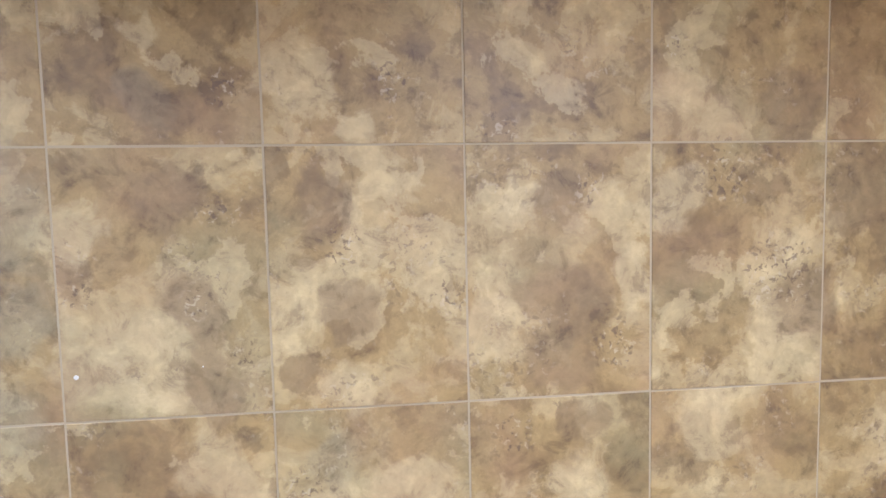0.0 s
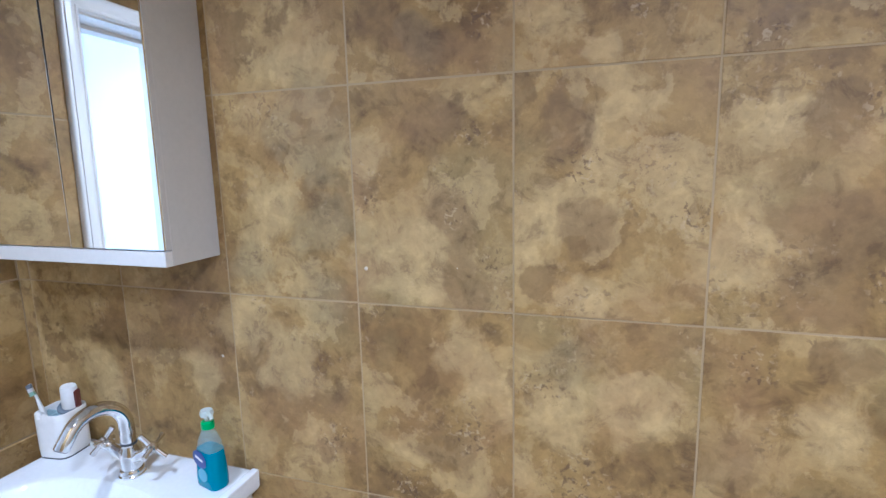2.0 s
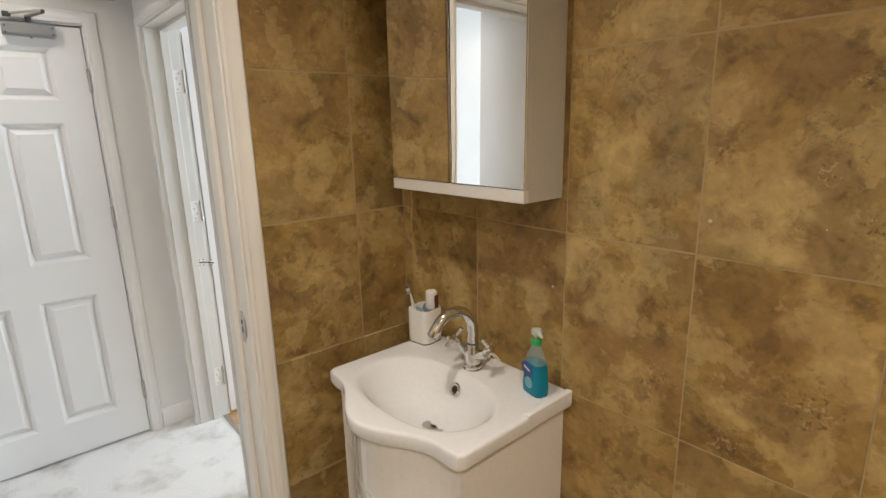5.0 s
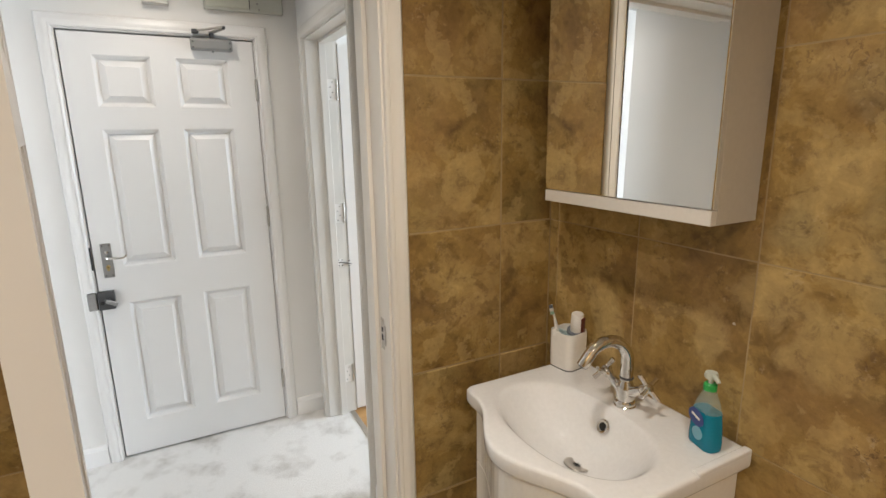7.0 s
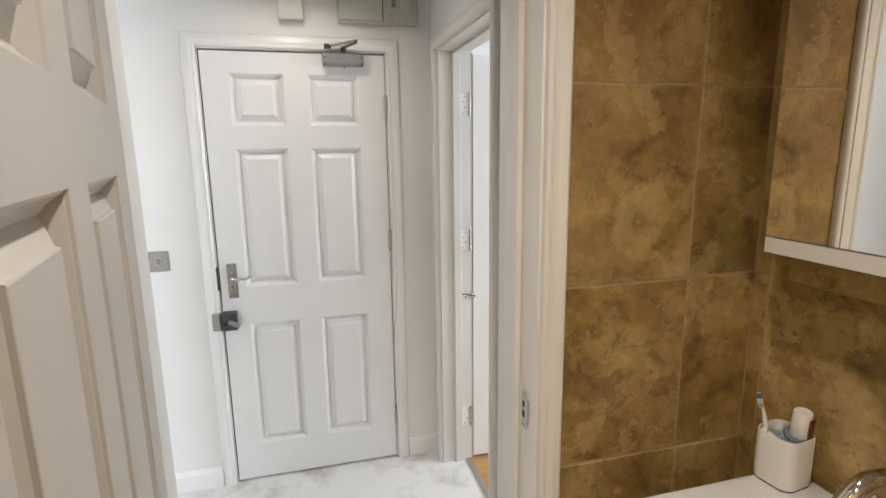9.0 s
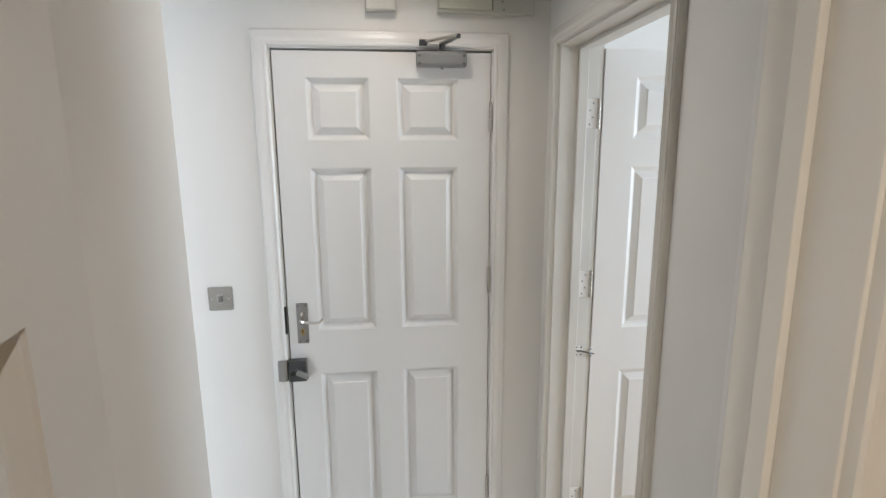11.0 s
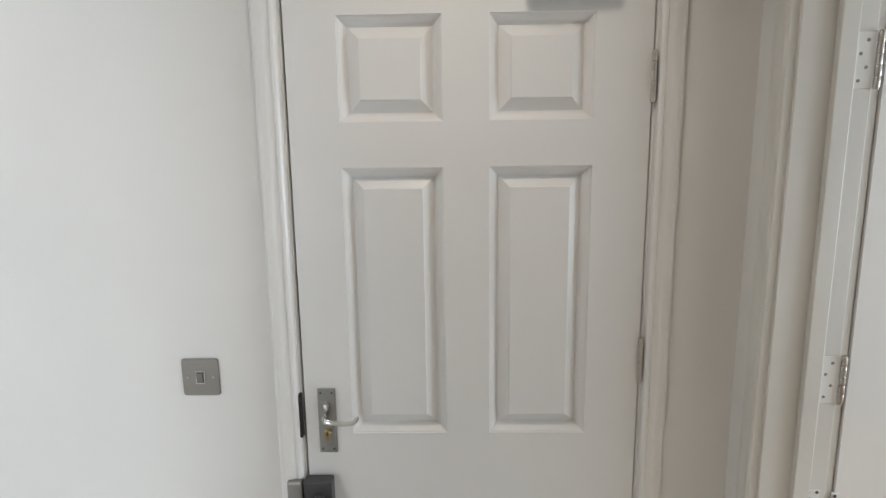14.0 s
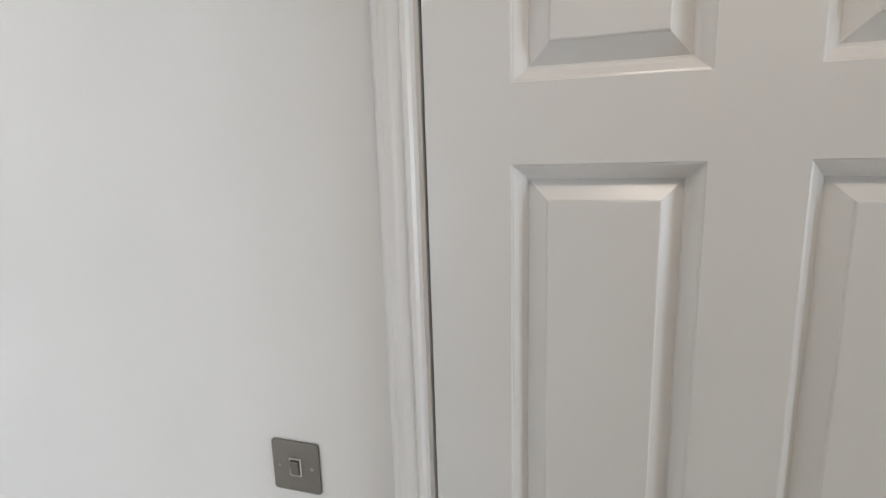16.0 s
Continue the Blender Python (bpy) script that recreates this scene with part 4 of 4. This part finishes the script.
def butt_hinge(parent, x, y, z, name="hinge"):
    h = bmesh.new()
    for k in range(5):
        z0 = z - 0.05 + 0.02 * k
        merge(h, turned(lathe([(0.0, 0.0006), (0.0052, 0.0006), (0.0056, 0.002), (0.0056, 0.018), (0.0052, 0.0194), (0.0, 0.0194)], 14), pose(x, y, z0)))
    for z0 in (z - 0.0525, z + 0.050):
        merge(h, turned(lathe([(0.0, 0.0), (0.0045, 0.0), (0.0045, 0.0025), (0.0, 0.0025)], 12), pose(x, y, z0)))
    ob = part(name, h, M_STEEL, None, "steel hinge knuckle", True)
    ob.parent = parent
    ob.matrix_parent_inverse = parent.matrix_world.inverted()


bpy.context.view_layer.update()
lever_handle(entrance)
night_latch(entrance)
latch_keep(bpy.data.objects["door_frame_entrance"])
for z in (0.245, 1.145, 1.762):
    butt_hinge(entrance, X_ENT + 0.010, E1 - 0.003, z)


def door_closer():
    c = thing("door_closer", pose(LEAF_X, 0.158, 1.958), "grey metal overhead door closer fixed to the entrance door", "door closer")
    bm = bmesh.new()
    prof = [(0.001, -0.026), (0.036, -0.026), (0.043, -0.018), (0.044, 0.012), (0.038, 0.022), (0.030, 0.026), (0.001, 0.026)]
    a = [bm.verts.new((x, -0.088, z)) for x, z in prof]
    b = [bm.verts.new((x, 0.088, z)) for x, z in prof]
    for i in range(len(prof)):
        j = (i + 1) % len(prof)
        bm.faces.new((a[i], a[j], b[j], b[i]))
    bm.faces.new(a)
    bm.faces.new(b)
    bmesh.ops.bevel(bm, geom=[e for e in bm.edges if abs(e.verts[0].co.y - e.verts[1].co.y) < 1e-6], offset=0.003, segments=2, affect="EDGES")
    part("housing", bm, M_GREY, c, "grey enamelled housing")
    for y in (-0.078, 0.078):
        for z in (-0.017, 0.008):
            part("screw", turned(lathe([(0.0, 0.0), (0.004, 0.0), (0.0035, 0.0015), (0.0, 0.0018)], 12), pose(0.0435, y, z, 0, 90, 0)), M_DARKGREY, c)
    part("valve", turned(lathe([(0.0, 0.0), (0.0045, 0.0), (0.0045, 0.008), (0.0, 0.008)], 12), pose(0.022, 0.004, -0.034)), M_GREY, c)
    part("spindle", turned(lathe([(0.0, 0.0), (0.011, 0.0), (0.011, 0.022), (0.008, 0.026), (0.0, 0.026)], 18), pose(0.022, 0.004, 0.026)), M_DARKGREY, c)
    arm = bmesh.new()
    pts = [Vector((0.024, 0.000, 0.050)), Vector((0.074, 0.052, 0.066))]
    d = (pts[1] - pts[0]).normalized()
    q = d.to_track_quat("X", "Z").to_matrix().to_4x4()
    L = (pts[1] - pts[0]).length
    merge(arm, turned(box(0, L, -0.014, 0.014, -0.003, 0.003, 0.001), Matrix.Translation(pts[0]) @ q))
    part("main_arm", arm, M_STEEL, c, "flat steel main arm")
    pts = [Vector((0.074, 0.052, 0.072)), Vector((0.030, -0.058, 0.056))]
    d = (pts[1] - pts[0]).normalized()
    q = d.to_track_quat("X", "Z").to_matrix().to_4x4()
    L = (pts[1] - pts[0]).length
    part("fore_arm", turned(box(0, L, -0.011, 0.011, -0.003, 0.003, 0.001), Matrix.Translation(pts[0]) @ q), M_STEEL, c, "flat steel fore arm")
    part("arm_pin", turned(lathe([(0.0, 0.0), (0.009, 0.0), (0.009, 0.012), (0.0, 0.013)], 16), pose(0.074, 0.052, 0.062)), M_DARKGREY, c)
    part("frame_bracket", box(0.012, 0.042, -0.078, -0.050, 0.044, 0.062, 0.003), M_DARKGREY, c, "dark bracket on the frame")


def light_switch():
    s = thing("light_switch", pose(X_ENT, -0.668, 1.108), "brushed steel light switch with a framed rocker, on the hall wall", "light switch")
    part("plate", turned(prism(rounded(0.089, 0.086, 0.006, 4), 0.0005, 0.0040, 0.0008), pose(0, 0, 0, 0, 90, 0)), M_SWITCH, s)
    fr = bmesh.new()
    for a in ((-0.0105, 0.0105, 0.0135, 0.0155), (-0.0105, 0.0105, -0.0155, -0.0135), (-0.0105, -0.0085, -0.0135, 0.0135), (0.0085, 0.0105, -0.0135, 0.0135)):
        box(0.0045, 0.0068, a[0], a[1], a[2], a[3], 0.0006, fr)
    part("rocker_frame", fr, M_PLATE_ROCKER, s, "white frame of the rocker")
    part("rocker", turned(box(-0.001, 0.004, -0.008, 0.008, -0.013, 0.013, 0.0012), pose(0.0060, 0, 0, 0, 8, 0)), M_SWITCH, s, "steel rocker")
    for y in (-0.0295, 0.0295):
        part("screw", turned(lathe([(0.0, 0.0), (0.0034, 0.0), (0.0028, 0.0012), (0.0, 0.0014)], 12), pose(0.0040, y, 0, 0, 90, 0)), M_PEWTER, s)


def consumer_unit():
    u = thing("consumer_unit", pose(X_ENT, 0.318, 2.112), "grey-green electrical consumer unit above the entrance door", "fuse box")
    part("case", box(0.0005, 0.026, -0.174, 0.174, 0.0, 0.240, 0.004), M_UNIT, u)
    lid = part("lid", box(0.0262, 0.034, -0.168, 0.020, 0.012, 0.228, 0.003), M_UNITLID, u, "hinged grey-green lid")
    part("lid_line", box(0.0262, 0.0272, 0.021, 0.024, 0.012, 0.228), M_BLACK, lid)
    part("main_switch", box(0.0262, 0.040, 0.062, 0.078, 0.072, 0.112, 0.002), M_GREY, u, "grey main switch")
    part("blank_cover", box(0.0262, 0.034, 0.096, 0.146, 0.064, 0.150, 0.004), M_UNITLID, u, "pale cover plate")
    for y, z in ((0.058, 0.040), (0.064, 0.014)):
        part("screw", turned(lathe([(0.0, 0.0), (0.004, 0.0), (0.0035, 0.0015), (0.0, 0.0018)], 12), pose(0.026, y, z, 0, 90, 0)), M_GREY, u)


def chime_box():
    c = thing("door_chime", pose(X_ENT, -0.050, 2.114), "off-white door chime box on the wall above the entrance door", "door chime")
    part("cover", box(0.006, 0.038, -0.050, 0.050, 0.0, 0.150, 0.004), M_CHIME, c)
    part("back_plate", box(0.0005, 0.006, -0.053, 0.053, -0.003, 0.153, 0.001), M_CHIME, c)


door_closer()
light_switch()
consumer_unit()
chime_box()


# ---- fittings of the doorway to the next room and of the bathroom jamb ----
def flap_hinge(z):
    """Open butt hinge: one flap on the jamb, one on the leaf's edge."""
    f = bpy.data.objects["door_frame_room"]
    fl = part("hinge_flap", box(R0 + 0.0002, R0 + 0.0022, 0.660, 0.698, z - 0.050, z + 0.050, 0.0006), M_GLOSS, None, "white painted hinge flap")
    for k in range(4):
        part("screw", turned(lathe([(0.0, 0.0), (0.0034, 0.0), (0.003, 0.0008), (0.0, 0.001)], 10), pose(R0 + 0.0022, 0.672 + 0.012 * (k % 2), z - 0.036 + 0.024 * k, 0, 90, 0)), M_GREY, fl)
    fl.parent = f
    fl.matrix_parent_inverse = f.matrix_world.inverted()
    butt_hinge(f, R0 + 0.004, 0.705, z)


for z in (0.24, 1.145, 1.765):
    flap_hinge(z)


def hook_latch():
    h = thing("cabin_hook", pose(R0, 0.675, HOOK_Z), "small metal hook and eye on the door jamb", "door hook")
    part("hook_plate", box(0.0003, 0.002, -0.018, 0.012, -0.022, 0.018, 0.0005), M_GLOSS, h)
    part("hook", tube([(0.004, -0.012, 0.0), (0.012, -0.010, 0.002), (0.014, 0.0, 0.003), (0.013, 0.030, -0.006), (0.012, 0.050, -0.012), (0.006, 0.055, -0.014)], 0.0028, 8), M_DARKGREY, h, "dark metal hook", True)
    part("eye_plate", box(-0.004, -0.0022 + 0.004, 0.040, 0.056, -0.030, 0.010, 0.0004), M_GLOSS, h)
    for y, z in ((-0.013, 0.013), (0.006, 0.013), (-0.013, -0.017), (0.006, -0.017), (0.044, 0.004), (0.044, -0.024)):
        part("screw", turned(lathe([(0.0, 0.0), (0.0038, 0.0), (0.0034, 0.0008), (0.0, 0.001)], 10), pose(0.002, y, z, 0, 90, 0)), M_DARKGREY, h)


HOOK_Z = 0.882
hook_latch()


def strike_plate():
    f = bpy.data.objects["door_frame_bathroom"]
    x, y, z = -1.462, B1, STRIKE_Z
    p = part("strike_plate", box(x - 0.011, x + 0.011, y - 0.0014, y - 0.0001, z - 0.048, z + 0.048, 0.0005), M_STEEL, None, "brushed steel strike plate")
    for z0, z1 in ((-0.020, -0.002), (0.006, 0.020)):
        part("latch_hole", box(x - 0.006, x + 0.006, y - 0.0019, y - 0.0015, z + z0, z + z1), M_BLACK, p)
    for s in (-1, 1):
        part("screw", turned(lathe([(0.0, 0.0), (0.0032, 0.0), (0.0028, 0.0008), (0.0, 0.001)], 10), pose(x, y - 0.0014, z + s * 0.038, 90, 0, 0)), M_CHROME, p)
    lip = part("strike_lip", box(x + 0.011, x + 0.0265, y - 0.0035, y - 0.0015, z - 0.030, z + 0.030, 0.0006), M_STEEL, p)
    p.parent = f
    p.matrix_parent_inverse = f.matrix_world.inverted()


STRIKE_Z = 0.978
strike_plate()


# ---- tiles ----
TILE_MESHES = {}


def tile_mesh(w, h, ease=0.0010):
    key = (round(w, 3), round(h, 3), ease)
    if key not in TILE_MESHES:
        bm = bmesh.new()
        g, c, t = 0.0016, ease, 0.0052
        ring = [(w / 2 - g, h / 2 - g, -t), (w / 2 - g, h / 2 - g, -c), (w / 2 - g - c * 0.8, h / 2 - g - c * 0.8, 0)]
        loops = [[bm.verts.new((sx * a, y, sz * b)) for sx, sz in ((-1, -1), (1, -1), (1, 1), (-1, 1))] for a, b, y in ring]
        for p, q in zip(loops, loops[1:]):
            for i in range(4):
                bm.faces.new((p[i], p[(i + 1) % 4], q[(i + 1) % 4], q[i]))
        bm.faces.new(loops[-1])
        bmesh.ops.recalc_face_normals(bm, faces=bm.faces)
        me = bpy.data.meshes.new("tile")
        bm.to_mesh(me)
        bm.free()
        me.materials.append(M_TILE)
        TILE_MESHES[key] = me
    return TILE_MESHES[key]


def tile(parent, m, w, h, ease=0.0010):
    ob = new("tile", tile_mesh(w, h, ease))
    ob.parent = parent
    ob.matrix_world = m


def tile_wall(parent, cols, rows, to_world, lean=0.0, out=0.0, ease=0.0010):
    rng = random.Random(7)
    for a0, a1 in zip(cols, cols[1:]):
        for z0, z1 in zip(rows, rows[1:]):
            if to_world((a0 + a1) / 2, (z0 + z1) / 2) is None:
                continue
            m = to_world((a0 + a1) / 2, (z0 + z1) / 2)
            tile(parent, m @ pose(0, out + rng.uniform(-0.0006, 0.0006), 0, rng.uniform(-0.12, 0.12) - lean, 0, rng.uniform(-0.15, 0.15)), a1 - a0, z1 - z0, ease)


ROWS_Z = [ROW0 - 0.018] + [ROW0 + ROW * k for k in range(6)] + [CEIL]
cols = [X_TILE] + [COL0 + COL * k for k in range(-5, 4)] + [1.3]
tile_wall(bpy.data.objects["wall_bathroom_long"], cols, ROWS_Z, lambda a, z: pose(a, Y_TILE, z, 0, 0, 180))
end_wall = bpy.data.objects["wall_bathroom_end"]
y_arch = B1 + 0.030
tile_wall(end_wall, [y_arch + 0.001, 0.789, Y_TILE], ROWS_Z, lambda a, z: pose(X_TILE, a, z, 0, 0, -90), 0.34, 0.0012, 0.0030)
tile_wall(end_wall, [-0.78, B0 - 0.031], ROWS_Z, lambda a, z: pose(X_TILE, a, z, 0, 0, -90))
for a0, a1 in ((B0 - 0.031, -0.144), (-0.144, 0.167), (0.167, y_arch + 0.001)):
    tile(end_wall, pose(X_TILE, (a0 + a1) / 2, (HEAD + 0.03 + CEIL) / 2, 0, 0, -90), a1 - a0, CEIL - HEAD - 0.03)
tile_wall(bpy.data.objects["wall_bathroom_south"], cols, ROWS_Z, lambda a, z: pose(a, -0.78 + 0.0105, z))


# small paint flecks left on the tiles
def fleck(x, z, r):
    bm = bmesh.new()
    bmesh.ops.create_icosphere(bm, subdivisions=2, radius=r)
    for v in bm.verts:
        v.co = Vector((v.co.x * 1.0, v.co.y * 0.45, v.co.z * 0.9)) * (1 + 0.25 * noise.noise(v.co * 900))
    ob = part("paint_fleck", bm, M_FLECK, bpy.data.objects["wall_bathroom_long"], "white paint fleck", True)
    ob.matrix_world = pose(x, Y_TILE - 0.0004, z)


for fx, fz, fr in ((-0.411, 1.343, 0.0040), (-0.778, 1.127, 0.0036), (-0.225, 1.351, 0.0013)):
    fleck(fx, fz, fr)
